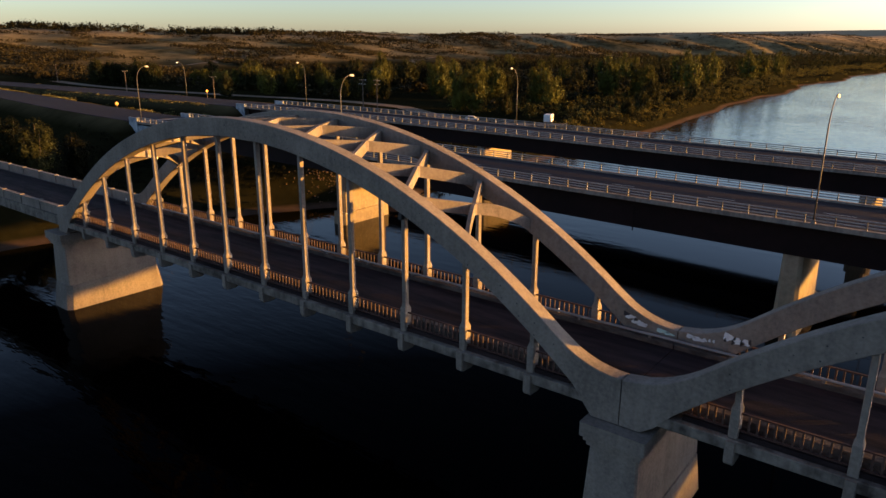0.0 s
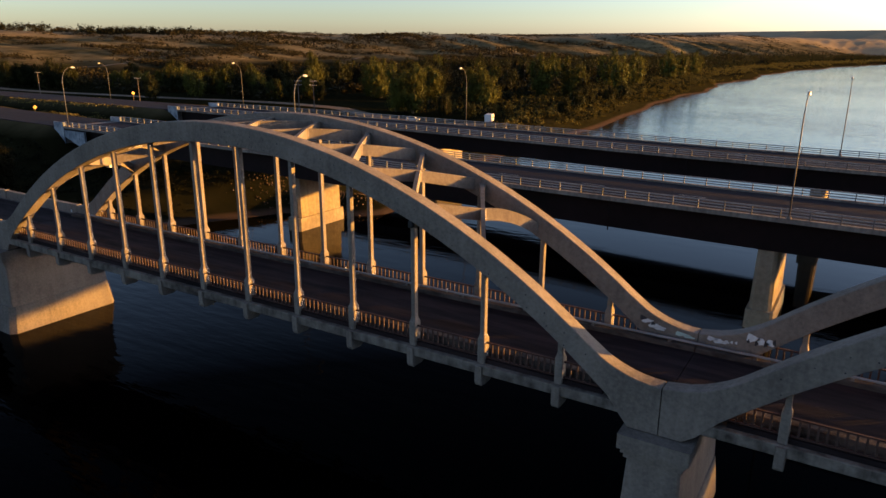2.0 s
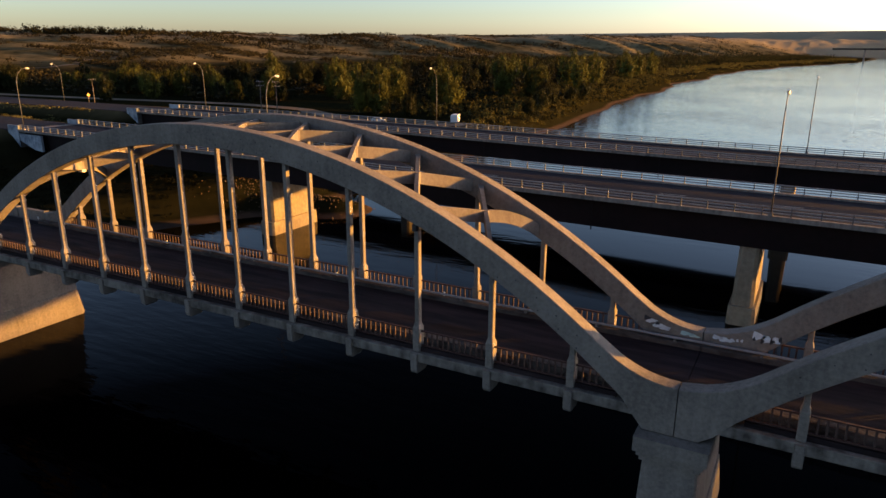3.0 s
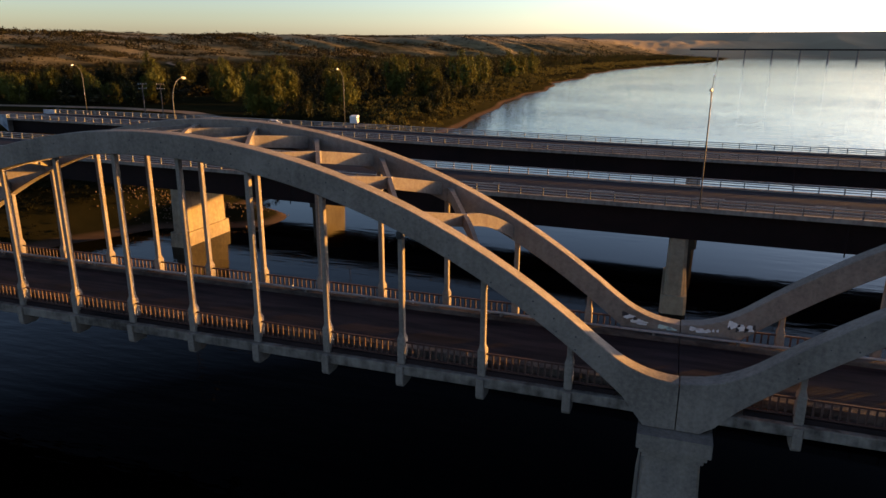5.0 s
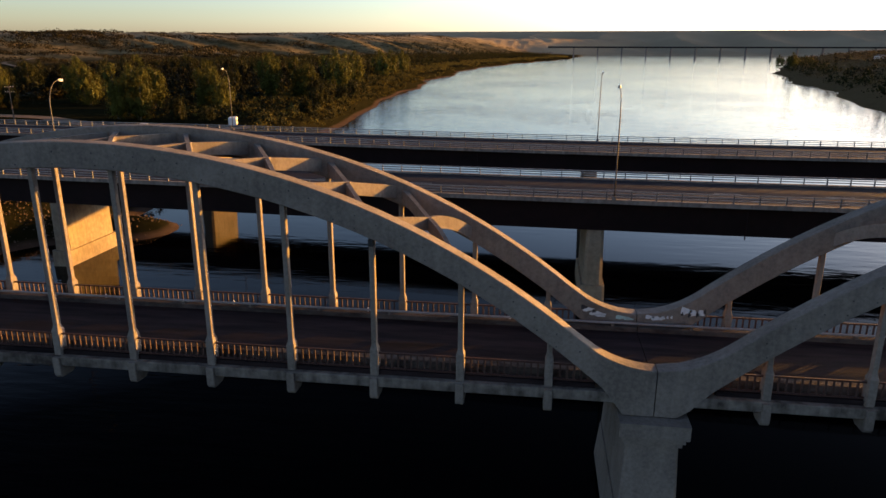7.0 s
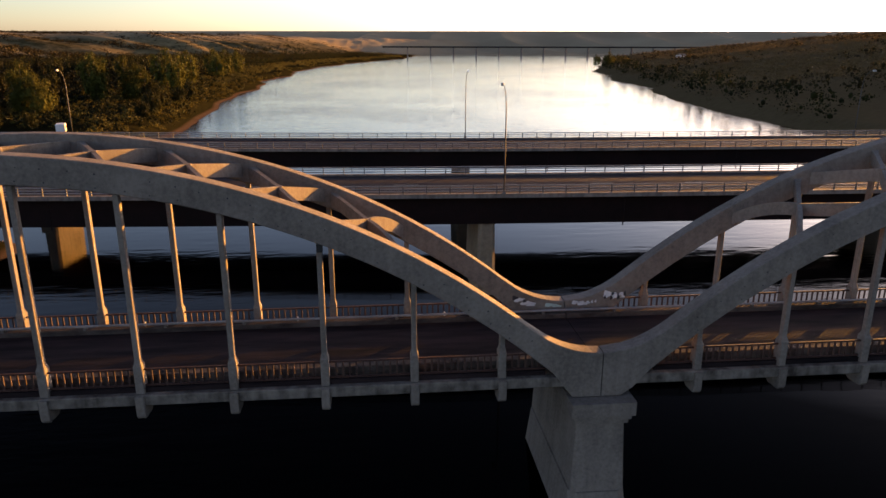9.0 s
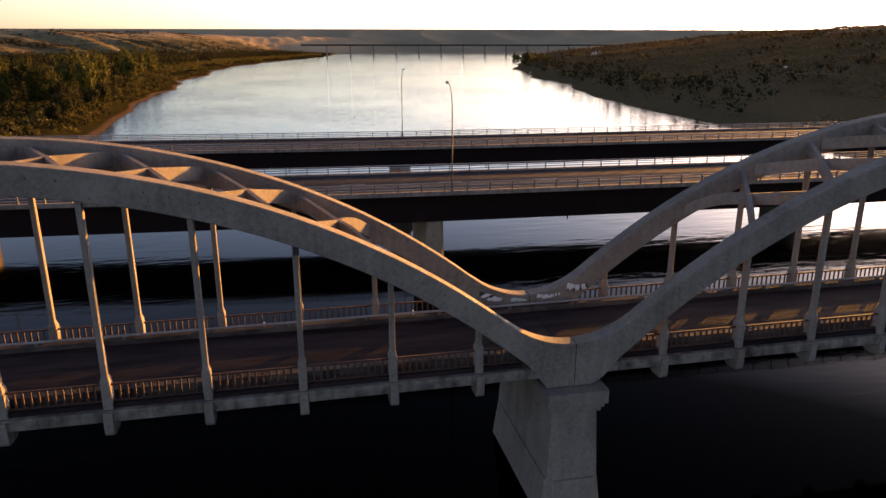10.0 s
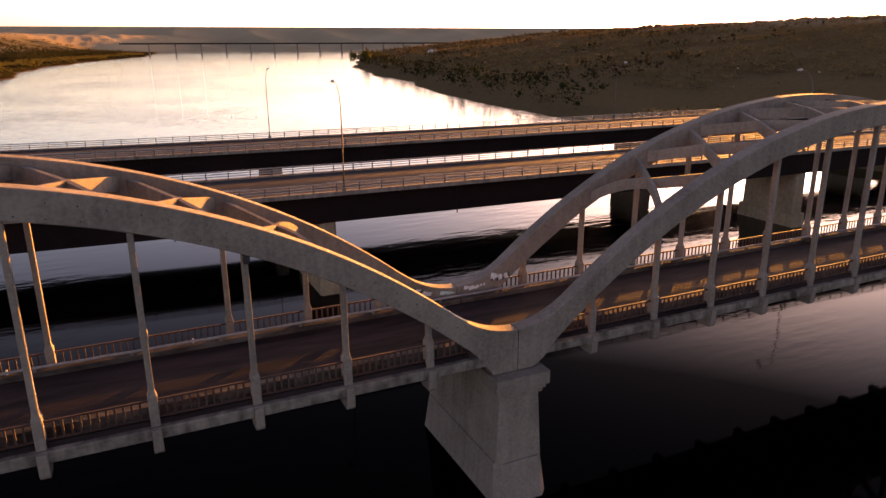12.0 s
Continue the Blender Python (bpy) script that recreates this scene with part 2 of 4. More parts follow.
def water_material():
    m = bpy.data.materials.new("river_water")
    m.use_nodes = True
    n, l = m.node_tree.nodes, m.node_tree.links
    p = n["Principled BSDF"]
    p.inputs["Base Color"].default_value = (0.0003, 0.0002, 0.0003, 1)
    lw = n.new("ShaderNodeLayerWeight")
    lw.inputs["Blend"].default_value = 0.5
    gl = n.new("ShaderNodeMapRange")
    gl.inputs["From Min"].default_value, gl.inputs["From Max"].default_value = 0.57, 0.84
    gl.inputs["To Min"].default_value, gl.inputs["To Max"].default_value = 0.009, 0.25
    l.new(lw.outputs["Facing"], gl.inputs["Value"])
    l.new(gl.outputs["Result"], p.inputs["Specular IOR Level"])
    p.inputs["Roughness"].default_value, p.inputs["IOR"].default_value = 0.05, 1.33
    geo = n.new("ShaderNodeNewGeometry")
    mp = n.new("ShaderNodeMapping")
    mp.inputs["Scale"].default_value = (0.17, 0.6, 1)
    l.new(geo.outputs["Position"], mp.inputs["Vector"])
    a = n.new("ShaderNodeTexNoise")
    a.inputs["Scale"].default_value, a.inputs["Detail"].default_value = 1.0, 3
    l.new(mp.outputs["Vector"], a.inputs["Vector"])
    c = n.new("ShaderNodeTexNoise")
    c.inputs["Scale"].default_value, c.inputs["Detail"].default_value = 0.012, 3
    l.new(geo.outputs["Position"], c.inputs["Vector"])
    mr = n.new("ShaderNodeMapRange")
    mr.inputs["From Min"].default_value, mr.inputs["From Max"].default_value = 0.42, 0.62
    mr.inputs["To Min"].default_value, mr.inputs["To Max"].default_value = 0.02, 0.30
    l.new(c.outputs["Fac"], mr.inputs["Value"])
    sep = n.new("ShaderNodeSeparateXYZ")
    l.new(geo.outputs["Position"], sep.inputs["Vector"])
    up = n.new("ShaderNodeMapRange")
    up.inputs["From Min"].default_value, up.inputs["From Max"].default_value = 112.0, 260.0
    up.inputs["To Min"].default_value, up.inputs["To Max"].default_value = 0.0, 0.45
    l.new(sep.outputs["Y"], up.inputs["Value"])
    sm = n.new("ShaderNodeMath")
    sm.operation = "ADD"
    l.new(mr.outputs["Result"], sm.inputs[0])
    l.new(up.outputs["Result"], sm.inputs[1])
    bp = n.new("ShaderNodeBump")
    bp.inputs["Distance"].default_value = 0.25
    l.new(sm.outputs[0], bp.inputs["Strength"])
    l.new(a.outputs["Fac"], bp.inputs["Height"])
    l.new(bp.outputs["Normal"], p.inputs["Normal"])
    return m


WATER = water_material()

# ---- mesh helpers ----


def mesh_object(name, bm, material, parent=None, label="", smooth=False):
    me = bpy.data.meshes.new(name)
    bm.normal_update()
    bm.to_mesh(me)
    bm.free()
    me.materials.append(material)
    if smooth:
        for f in me.polygons:
            f.use_smooth = True
    ob = new(name, me)
    if parent:
        ob.parent = parent
    if label:
        ob["label"] = label
    return ob


def part(name, bm, material, parent, label="", smooth=False):
    return mesh_object(name, bm, material, parent, label, smooth)


def again(ob, x=0.0, y=0.0, z=0.0, rz=0.0, parent=None):
    """Another object on the same mesh, moved."""
    o = ob.copy()
    scene.collection.objects.link(o)
    o.parent = parent or ob.parent
    o.matrix_basis = pose(x, y, z, 0, 0, rz)
    return o


def thing(name, label, category, group="", kind="", at=(0, 0, 0), rz=0.0):
    e = new(name)
    e.matrix_basis = pose(*at, 0, 0, rz)
    return tagged(e, label, category, group, kind)


def box(bm, x0, x1, y0, y1, z0, z1):
    v = [bm.verts.new(p) for p in ((x0, y0, z0), (x1, y0, z0), (x1, y1, z0), (x0, y1, z0), (x0, y0, z1), (x1, y0, z1), (x1, y1, z1), (x0, y1, z1))]
    for f in ((3, 2, 1, 0), (4, 5, 6, 7), (0, 1, 5, 4), (1, 2, 6, 5), (2, 3, 7, 6), (3, 0, 4, 7)):
        bm.faces.new([v[i] for i in f])


def frustum(bm, z0, hx0, hy0, z1, hx1, hy1, cx=0.0, cy=0.0, chamfer=0.0):
    """A tapered block with chamfered corners."""
    def ring(z, hx, hy):
        c = min(chamfer, hx * 0.8)
        return [bm.verts.new((cx + x, cy + y, z)) for x, y in ((-hx + c, -hy), (hx - c, -hy), (hx, -hy + c), (hx, hy - c), (hx - c, hy), (-hx + c, hy), (-hx, hy - c), (-hx, -hy + c))]
    if chamfer <= 0:
        a = [bm.verts.new((cx + sx * hx0, cy + sy * hy0, z0)) for sx, sy in ((-1, -1), (1, -1), (1, 1), (-1, 1))]
        b = [bm.verts.new((cx + sx * hx1, cy + sy * hy1, z1)) for sx, sy in ((-1, -1), (1, -1), (1, 1), (-1, 1))]
    else:
        a, b = ring(z0, hx0, hy0), ring(z1, hx1, hy1)
    k = len(a)
    for i in range(k):
        bm.faces.new((a[i], a[(i + 1) % k], b[(i + 1) % k], b[i]))
    bm.faces.new(list(reversed(a)))
    bm.faces.new(b)


def tube(bm, pts, r0, r1=None, sides=8):
    """A round tapering tube along points."""
    r1 = r0 if r1 is None else r1
    rings = []
    for i, p in enumerate(pts):
        p = Vector(p)
        d = (Vector(pts[min(i + 1, len(pts) - 1)]) - Vector(pts[max(i - 1, 0)])).normalized()
        u = d.cross(Vector((0, 0, 1)) if abs(d.z) < 0.9 else Vector((1, 0, 0))).normalized()
        w = d.cross(u)
        r = r0 + (r1 - r0) * i / max(1, len(pts) - 1)
        rings.append([bm.verts.new(p + r * (math.cos(2 * math.pi * k / sides) * u + math.sin(2 * math.pi * k / sides) * w)) for k in range(sides)])
    for a, b in zip(rings, rings[1:]):
        for k in range(sides):
            bm.faces.new((a[k], a[(k + 1) % sides], b[(k + 1) % sides], b[k]))
    bm.faces.new(list(reversed(rings[0])))
    bm.faces.new(rings[-1])


def strip_solid(bm, sections):
    """A solid through quadrilateral sections (lists of four points)."""
    rows = [[bm.verts.new(p) for p in s] for s in sections]
    for a, b in zip(rows, rows[1:]):
        k = len(a)
        for i in range(k):
            bm.faces.new((a[i], a[(i + 1) % k], b[(i + 1) % k], b[i]))
    bm.faces.new(list(reversed(rows[0])))
    bm.faces.new(rows[-1])


def bevel(bm, w=0.03, seg=1):
    bmesh.ops.recalc_face_normals(bm, faces=bm.faces)
    es = [e for e in bm.edges if len(e.link_faces) == 2 and e.calc_face_angle(0) > 0.6]
    bmesh.ops.bevel(bm, geom=es, offset=w, segments=seg, affect="EDGES", profile=0.5)


def smooth01(a, b, x):
    t = np.clip((np.asarray(x, float) - a) / (b - a), 0, 1)
    return t * t * (3 - 2 * t)


# ---- plan ----
WATER_Z = -10.4
PIER_X = -13.4                      # the pier between the two arch spans
SPANS = (66.325, 68.8)              # the two arch spans, and their bays and relative rise
BAYS = (4.975, 5.2)
RISE = (1.0, 1.055)
FIRST = 5.8                         # from the middle of the pier to the first hanger
SPAN = SPANS[0]
N0, N1 = 33.05, 34.1                # near arch rib
F0, F1 = 41.5, 42.5                # far arch rib
NC, FC = 0.5 * (N0 + N1), 0.5 * (F0 + F1)
ROAD_Z = 0.1
HANGER_OFF = [[FIRST + b * i for i in range(12)] for b in BAYS]   # from the middle pier
LEFT_SHORE_Y = [-2090, 21, 63, 88, 105, 243, 323, 586, 1001, 1400, 1912, 2195, 2905, 3553, 6270]
LEFT_SHORE_X = [-125, -112, -106, -93, -89, -93, -101, -116, -116, -63, 51, 74, 163, 753, 4181]
RIGHT_SHORE_Y = [-2090, 157, 233, 320, 441, 514, 624, 897, 1283, 1714, 1881, 2362, 6270]
RIGHT_SHORE_X = [122, 122, 127, 132, 159, 177, 195, 261, 401, 529, 796, 1046, 1569]


ROAD_A_X = [-937, -625, -416, -312, -247, -208, -150, -83, -30, -11, 60, 313]
ROAD_A_Y = [102, 106, 104, 99, 92, 86, 81.3, 77.3, 73.7, 72.9, 70.8, 62.0]
ROAD_B_X = [-937, -625, -437, -352, -272, -215, -160, -83, -45, -11, 60, 313]
ROAD_B_Y = [102, 114, 121, 124, 124, 122.5, 120.5, 116.3, 111.5, 108.5, 107.0, 101.0]


def road_a(x):
    """Near edge of the nearer highway."""
    return float(np.mean(np.interp(x + np.arange(-24, 25, 4.0), ROAD_A_X, ROAD_A_Y)))


def road_b(x):
    """Near edge of the farther highway."""
    return float(np.mean(np.interp(x + np.arange(-24, 25, 4.0), ROAD_B_X, ROAD_B_Y)))


A_Z, B_Z, A_W, B_W = 1.87, 1.92, 13.4, 14.0
ABUT, ABUT_B = -150.0, -164.0


# ---- ground and river ----
def edge_table(edge, x):
    xs = np.arange(-900, 301, 10.0)
    return np.interp(x, xs, [edge(v) for v in xs])


def land_height(x, y):
    """Height of the ground: banks, bottomland, valley sides and the plateau."""
    x, y = np.asarray(x, float), np.asarray(y, float)
    jag = 5 * np.sin(y / 37.0) + 3 * np.sin(y / 13.0 + 1)
    amp = np.clip((y - 200) / 400, 0.1, 1)
    dl = np.interp(y, LEFT_SHORE_Y, LEFT_SHORE_X) + amp * jag - x
    dr = x - np.interp(y, RIGHT_SHORE_Y, RIGHT_SHORE_X) - amp * jag
    d = np.maximum(dl, dr)
    z = -11.7 + 1.3 * np.clip((d + 12) / 12, 0, 1) + 4.6 * smooth01(0, 12, d) + 2.3 * smooth01(15, 120, d)
    roll = 3.0 * np.sin(x / 90.0 + 0.7) * np.sin(y / 120.0) + 1.5 * np.sin(x / 41.0) * np.cos(y / 53.0 + 0.5) + 2.2 * np.sin(x / 36.0 + 2.0 * np.sin(y / 70.0)) * np.sin(y / 27.0 + 1.3 * np.sin(x / 95.0))
    rl = np.hypot(x, y)
    start = np.interp(y, [300, 1100, 1700, 3000], [300, 280, 150, 110])
    run_up = np.interp(y, [300, 1100, 1700, 3000], [1150, 900, 420, 380])
    f = np.clip((dl - start) / run_up, 0, 1)
    cut = 15 * f * (1 - f) * 2 * np.abs(np.sin((y + 0.7 * x) / 36.0 + 2.3 * np.sin(x / 150.0 + 1.3 * np.sin(y / 210.0)))) * smooth01(900, 1500, y)
    left = (dl > 0) * (1.2 * smooth01(20, 150, dl) * smooth01(400, 100, y) + (49 + 12 * smooth01(1500, 2600, rl)) * smooth01(0, 1, (dl - start) / run_up) - cut + roll * smooth01(250, 500, dl))
    right = (dr > 0) * (54 * np.clip((dr - 12) / 640, 0, 1) * (1.06 - 0.06 * np.clip((dr - 12) / 640, 0, 1) ** 4))
    bluff = 124 * smooth01(3000, 4250, y + 0.15 * x)
    gully = 32 * np.abs(np.sin(x / 120.0 + 0.9 * np.sin(y / 260.0))) * smooth01(3100, 3500, y + 0.15 * x) * smooth01(4200, 3800, y + 0.15 * x)
    z = z + left + right
    z = np.where((d > 0) | (y + 0.15 * x > 3150), np.maximum(z, -11.9 + bluff - gully), z)
    # stony apron beside the piers on the bank
    k = np.clip((x + 103) / 19.0, 0, 1)
    apron = np.hypot(x - (-103 + 19 * k), y - (93 + 4.5 * k))
    z = np.maximum(z, -7.4 - 1.0 * k - 0.42 * np.maximum(apron - 2.0, 0))
    # embankments that carry the two highway roads up to the abutments
    for edge, w, top, a0 in ((road_a, A_W, A_Z, ABUT), (road_b, B_W, B_Z, ABUT_B)):
        e = edge_table(edge, x)
        off = np.maximum(np.maximum(e - 1.5 - y, y - (e + w + 1.5)), 0)
        run = smooth01(a0 + 6, a0 - 6, x)
        bank = np.maximum(top - 0.06 - off * 0.5, z)
        z = z * (1 - run) + run * np.where(off < 0.01, top - 0.06, bank)
        runr = smooth01(150, 165, x)
        z = z * (1 - runr) + runr * np.where(off < 0.01, np.maximum(top - 0.06, z * 0 + top - 0.06), np.maximum(bank, z))
    # the old road's low embankment
    off = np.maximum(np.maximum(32.5 - y, y - 43.0), 0)
    run = smooth01(-118, -130, x)
    z = z * (1 - run) + run * np.maximum(ROAD_Z - 0.08 - off * 0.5, np.where(off < 0.01, ROAD_Z - 0.08, z))
    return z


def axis(marks):
    out = []
    for a, b, step in marks:
        out += list(np.arange(a, b, step))
    return np.array(out + [marks[-1][1]])


def build_ground():
    gx = axis([(-4900, -1200, 90), (-1200, -400, 20), (-400, -170, 6), (-170, -70, 2.5), (-70, 100, 10), (100, 260, 4), (260, 700, 12), (700, 2000, 40), (2000, 4900, 90)])
    gy = axis([(-900, 0, 60), (0, 130, 3), (130, 420, 6), (420, 1200, 16), (1200, 2600, 16), (2600, 4900, 50)])
    xx, yy = np.meshgrid(gx, gy)
    zz = land_height(xx, yy)
    nx, ny = len(gx), len(gy)
    verts = np.stack([xx.ravel(), yy.ravel(), zz.ravel()], 1)
    i = np.arange(nx * ny).reshape(ny, nx)
    faces = np.stack([i[:-1, :-1].ravel(), i[:-1, 1:].ravel(), i[1:, 1:].ravel(), i[1:, :-1].ravel()], 1)
    me = bpy.data.meshes.new("ground")
    me.from_pydata(verts.tolist(), [], faces.tolist())
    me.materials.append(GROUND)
    for f in me.polygons:
        f.use_smooth = True
    return tagged(new("ground", me), "dry grass valley ground with earth river banks", "ground", kind="structure")


build_ground()
bm = bmesh.new()
vs = [bm.verts.new(p) for p in ((-1500, -900, WATER_Z), (4900, -900, WATER_Z), (4900, 4900, WATER_Z), (-1500, 4900, WATER_Z))]
bm.faces.new(vs)
river = mesh_object("water", bm, WATER)
tagged(river, "calm dark river water with faint ripples", "water", kind="structure")

# ---- the old arch bridge ----


STRETCH = (1.0, 0.957)             # the longer span has the same curve, drawn out


def arch_curve(q):
    return 12.87 - 0.01045 * q * q - 2.0e-6 * q ** 4


def arch_top(u, si=0):
    """Height of a rib's upper edge at u from the middle of span si."""
    u = min(abs(u) * STRETCH[si], 0.5 * SPANS[0])
    ue, end = 29.0, 1.12
    if u <= ue:
        z = arch_curve(u)
    else:
        z0, s0, h = arch_curve(ue), (-0.0209 * ue - 8.0e-6 * ue ** 3), 0.5 * SPANS[0] - ue
        t = (u - ue) / h
        z = (2 * t ** 3 - 3 * t ** 2 + 1) * z0 + (t ** 3 - 2 * t ** 2 + t) * h * s0 + (-2 * t ** 3 + 3 * t ** 2) * end
    return end + (z - end) * RISE[si]


def arch_bottom(u, si=0):
    u = abs(u) * STRETCH[si]

    def f(q):
        return 0.88 + (arch_curve(q) - 0.88) * RISE[si] - 1.48 - 0.12 * si - 0.0002 * q * q
    if u <= 30.3:
        return f(u)
    if u <= 31.5:
        return f(30.3) + (-1.62 - f(30.3)) * (u - 30.3) / 1.2
    return -1.62


bridge = thing("arch_bridge", "old weathered concrete bowstring arch road bridge over the river", "bridge")


def rib(si, cx, y0, y1):
    bm = bmesh.new()
    e = SPANS[si] / 2 - 0.03
    us = [-32.5, -32.0, -31.5, -31.1, -30.7, -30.3] + list(np.linspace(-29.9, 29.9, 60)) + [30.3, 30.7, 31.1, 31.5, 32.0, 32.5]
    us = us if si == 0 else [-33.2] + us + [33.2]
    us = [-e] + us + [e]
    c = 0.05
    sec = []
    for u in us:
        t, b = arch_top(u, si), arch_bottom(u, si)
        x = cx + u
        sec.append([(x, y0, b + c), (x, y0 + c, b), (x, y1 - c, b), (x, y1, b + c), (x, y1, t - c), (x, y1 - c, t), (x, y0 + c, t), (x, y0, t - c)])
    strip_solid(bm, sec)
    bmesh.ops.recalc_face_normals(bm, faces=bm.faces)
    part("arch_rib", bm, CONCRETE, bridge)


def hanger(cx, u, yc, top_z):
    """A slim square hanger that swells into a post at deck level."""
    bm = bmesh.new()
    sx, sy, bx, by = 0.15, 0.19, 0.23, 0.33
    rows = [(-0.28, bx, by), (1.05, bx, by), (1.28, bx, by * 0.98), (1.45, sx + 0.03, sy + 0.05), (1.62, sx, sy), (top_z, sx, sy)]
    if top_z < 1.8:
        rows = [(-0.28, bx, by), (top_z, bx, by)]
    elif top_z < 3.0:
        rows = rows[:4] + [(1.62, sx, sy), (top_z, sx, sy)]
    sec = []
    for z, hx, hy in rows:
        c = 0.035
        sec.append([(-hx + c, -hy, z), (hx - c, -hy, z), (hx, -hy + c, z), (hx, hy - c, z), (hx - c, hy, z), (-hx + c, hy, z), (-hx, hy - c, z), (-hx, -hy + c, z)])
    strip_solid(bm, sec)
    ob = part("hanger", bm, CONCRETE, bridge)
    ob.matrix_basis = pose(cx + u, yc, 0)


def cross_brace(si, cx, u):
    """One X of braces between the ribs, deeper towards the ends."""
    bm = bmesh.new()
    ym = 0.5 * (N1 + F0)
    hy = 0.5 * (F0 - N1) + 0.05
    for sx in (-1, 1):
        for sy in (-1, 1):
            sec = []
            for k in range(9):
                s = k / 8
                x, y = u + sx * 2.1 * s, ym + sy * hy * s
                xe = u + sx * 2.1
                drop = 0.30 + 0.10 * s
                if abs(u) > 17 and sx * u > 0:      # the portal arms bow down to the ribs
                    zt = arch_top(u, si) + (arch_top(xe, si) - arch_top(u, si) - 0.25) * s * s - drop
                else:
                    zt = arch_top(u, si) * (1 - s) + arch_top(xe, si) * s - drop
                dep = 0.78 + 0.08 * s
                w = 0.13 + 0.10 * max(0, s - 0.8) / 0.2
                n = Vector((-sy * hy, sx * 2.1, 0)).normalized() * w
                sec.append([(cx + x + n.x, y + n.y, zt - dep), (cx + x - n.x, y - n.y, zt - dep), (cx + x - n.x, y - n.y, zt), (cx + x + n.x, y + n.y, zt)])
            strip_solid(bm, sec)
    frustum(bm, arch_top(u, si) - 1.07, 0.22, 0.28, arch_top(u, si) - 0.297, 0.22, 0.28, cx + u, ym, 0.12)
    bmesh.ops.recalc_face_normals(bm, faces=bm.faces)
    part("cross_brace", bm, CONCRETE, bridge)


def floor_beam(x):
    """A transverse beam whose ends show below each hanger."""
    bm = bmesh.new()
    sec = []
    for y, zb in ((NC - 0.64, -1.3), (NC - 0.62, -1.5), (NC - 0.5, -1.68), (NC + 0.45, -1.72), (NC + 1.4, -1.2), (FC - 1.4, -1.2), (FC - 0.45, -1.72), (FC + 0.5, -1.68), (FC + 0.62, -1.5), (FC + 0.64, -1.3)):
        sec.append([(x - 0.24, y, zb), (x + 0.24, y, zb), (x + 0.24, y, -0.34), (x - 0.24, y, -0.34)])
    strip_solid(bm, sec)
    bmesh.ops.recalc_face_normals(bm, faces=bm.faces)
    bevel(bm, 0.04)
    part("floor_beam", bm, CONCRETE, bridge)


def railing(x0, x1, y, single):
    """A panel of the old railing: rails, and its upright bars."""
    bm = bmesh.new()
    box(bm, x0, x1, y - 0.06, y + 0.06, 0.98, 1.07)
    top = part("railing", bm, RUST, bridge, "rust-brown railing panel with slim upright bars")
    bm = bmesh.new()
    box(bm, x0, x1, y - 0.06, y + 0.06, 0.04, 0.13)
    part("bottom_rail", bm, RUST, top)
    # Dark strip put in for the shaded gap below the bars.
    bm = bmesh.new()
    box(bm, x0, x1, y - 0.13, y + 0.13, -0.298, -0.02)
    part("rail_sill", bm, ROAD_OLD, top, "dark sill covering the shaded gap below the bars")
    n = max(2, int(round((x1 - x0) / 0.39)))
    if single:
        for k in range(1, n):
            o = again(BALUSTER, x0 + (x1 - x0) * k / n, y, 0, parent=top)
    else:
        bm = bmesh.new()
        for k in range(1, n):
            x = x0 + (x1 - x0) * k / n
            box(bm, x - 0.05, x + 0.05, y - 0.035, y + 0.035, 0.12, 0.98)
        o = part("baluster_rest", bm, BALUSTER_MAT, top)
        o["kind"] = "stuff"


BALUSTER_MAT = mat("rail_bars", (0.075, 0.042, 0.032), (0.035, 0.020, 0.016), 0.8, scale=6, spec=0.3, vary=0.2)
bm = bmesh.new()
box(bm, -0.05, 0.05, -0.035, 0.035, 0.12, 0.98)
BALUSTER = part("baluster", bm, BALUSTER_MAT, bridge)

def tie_holes(si, cx):
    """Thin black discs on the near rib's outer face, painting the dark of formwork holes."""
    bm = bmesh.new()
    r = random.Random(int(cx))
    for k in range(48):
        u = -29 + 58 * k / 47
        for f in (0.16, 0.62):
            if r.random() < 0.75:
                x, z = cx + u + r.uniform(-0.1, 0.1), arch_bottom(u, si) + f * (arch_top(u, si) - arch_bottom(u, si))
                q = r.uniform(0.03, 0.05)
                strip_solid(bm, [[(x + q * math.cos(a), N0 + dy, z + q * math.sin(a)) for a in (0.4, 1.4, 2.4, 3.5, 4.5, 5.5)] for dy in (-0.003, 0.002)])
    bmesh.ops.recalc_face_normals(bm, faces=bm.faces)
    part("tie_hole_marks", bm, GRAF_K, bridge)["kind"] = "stuff"


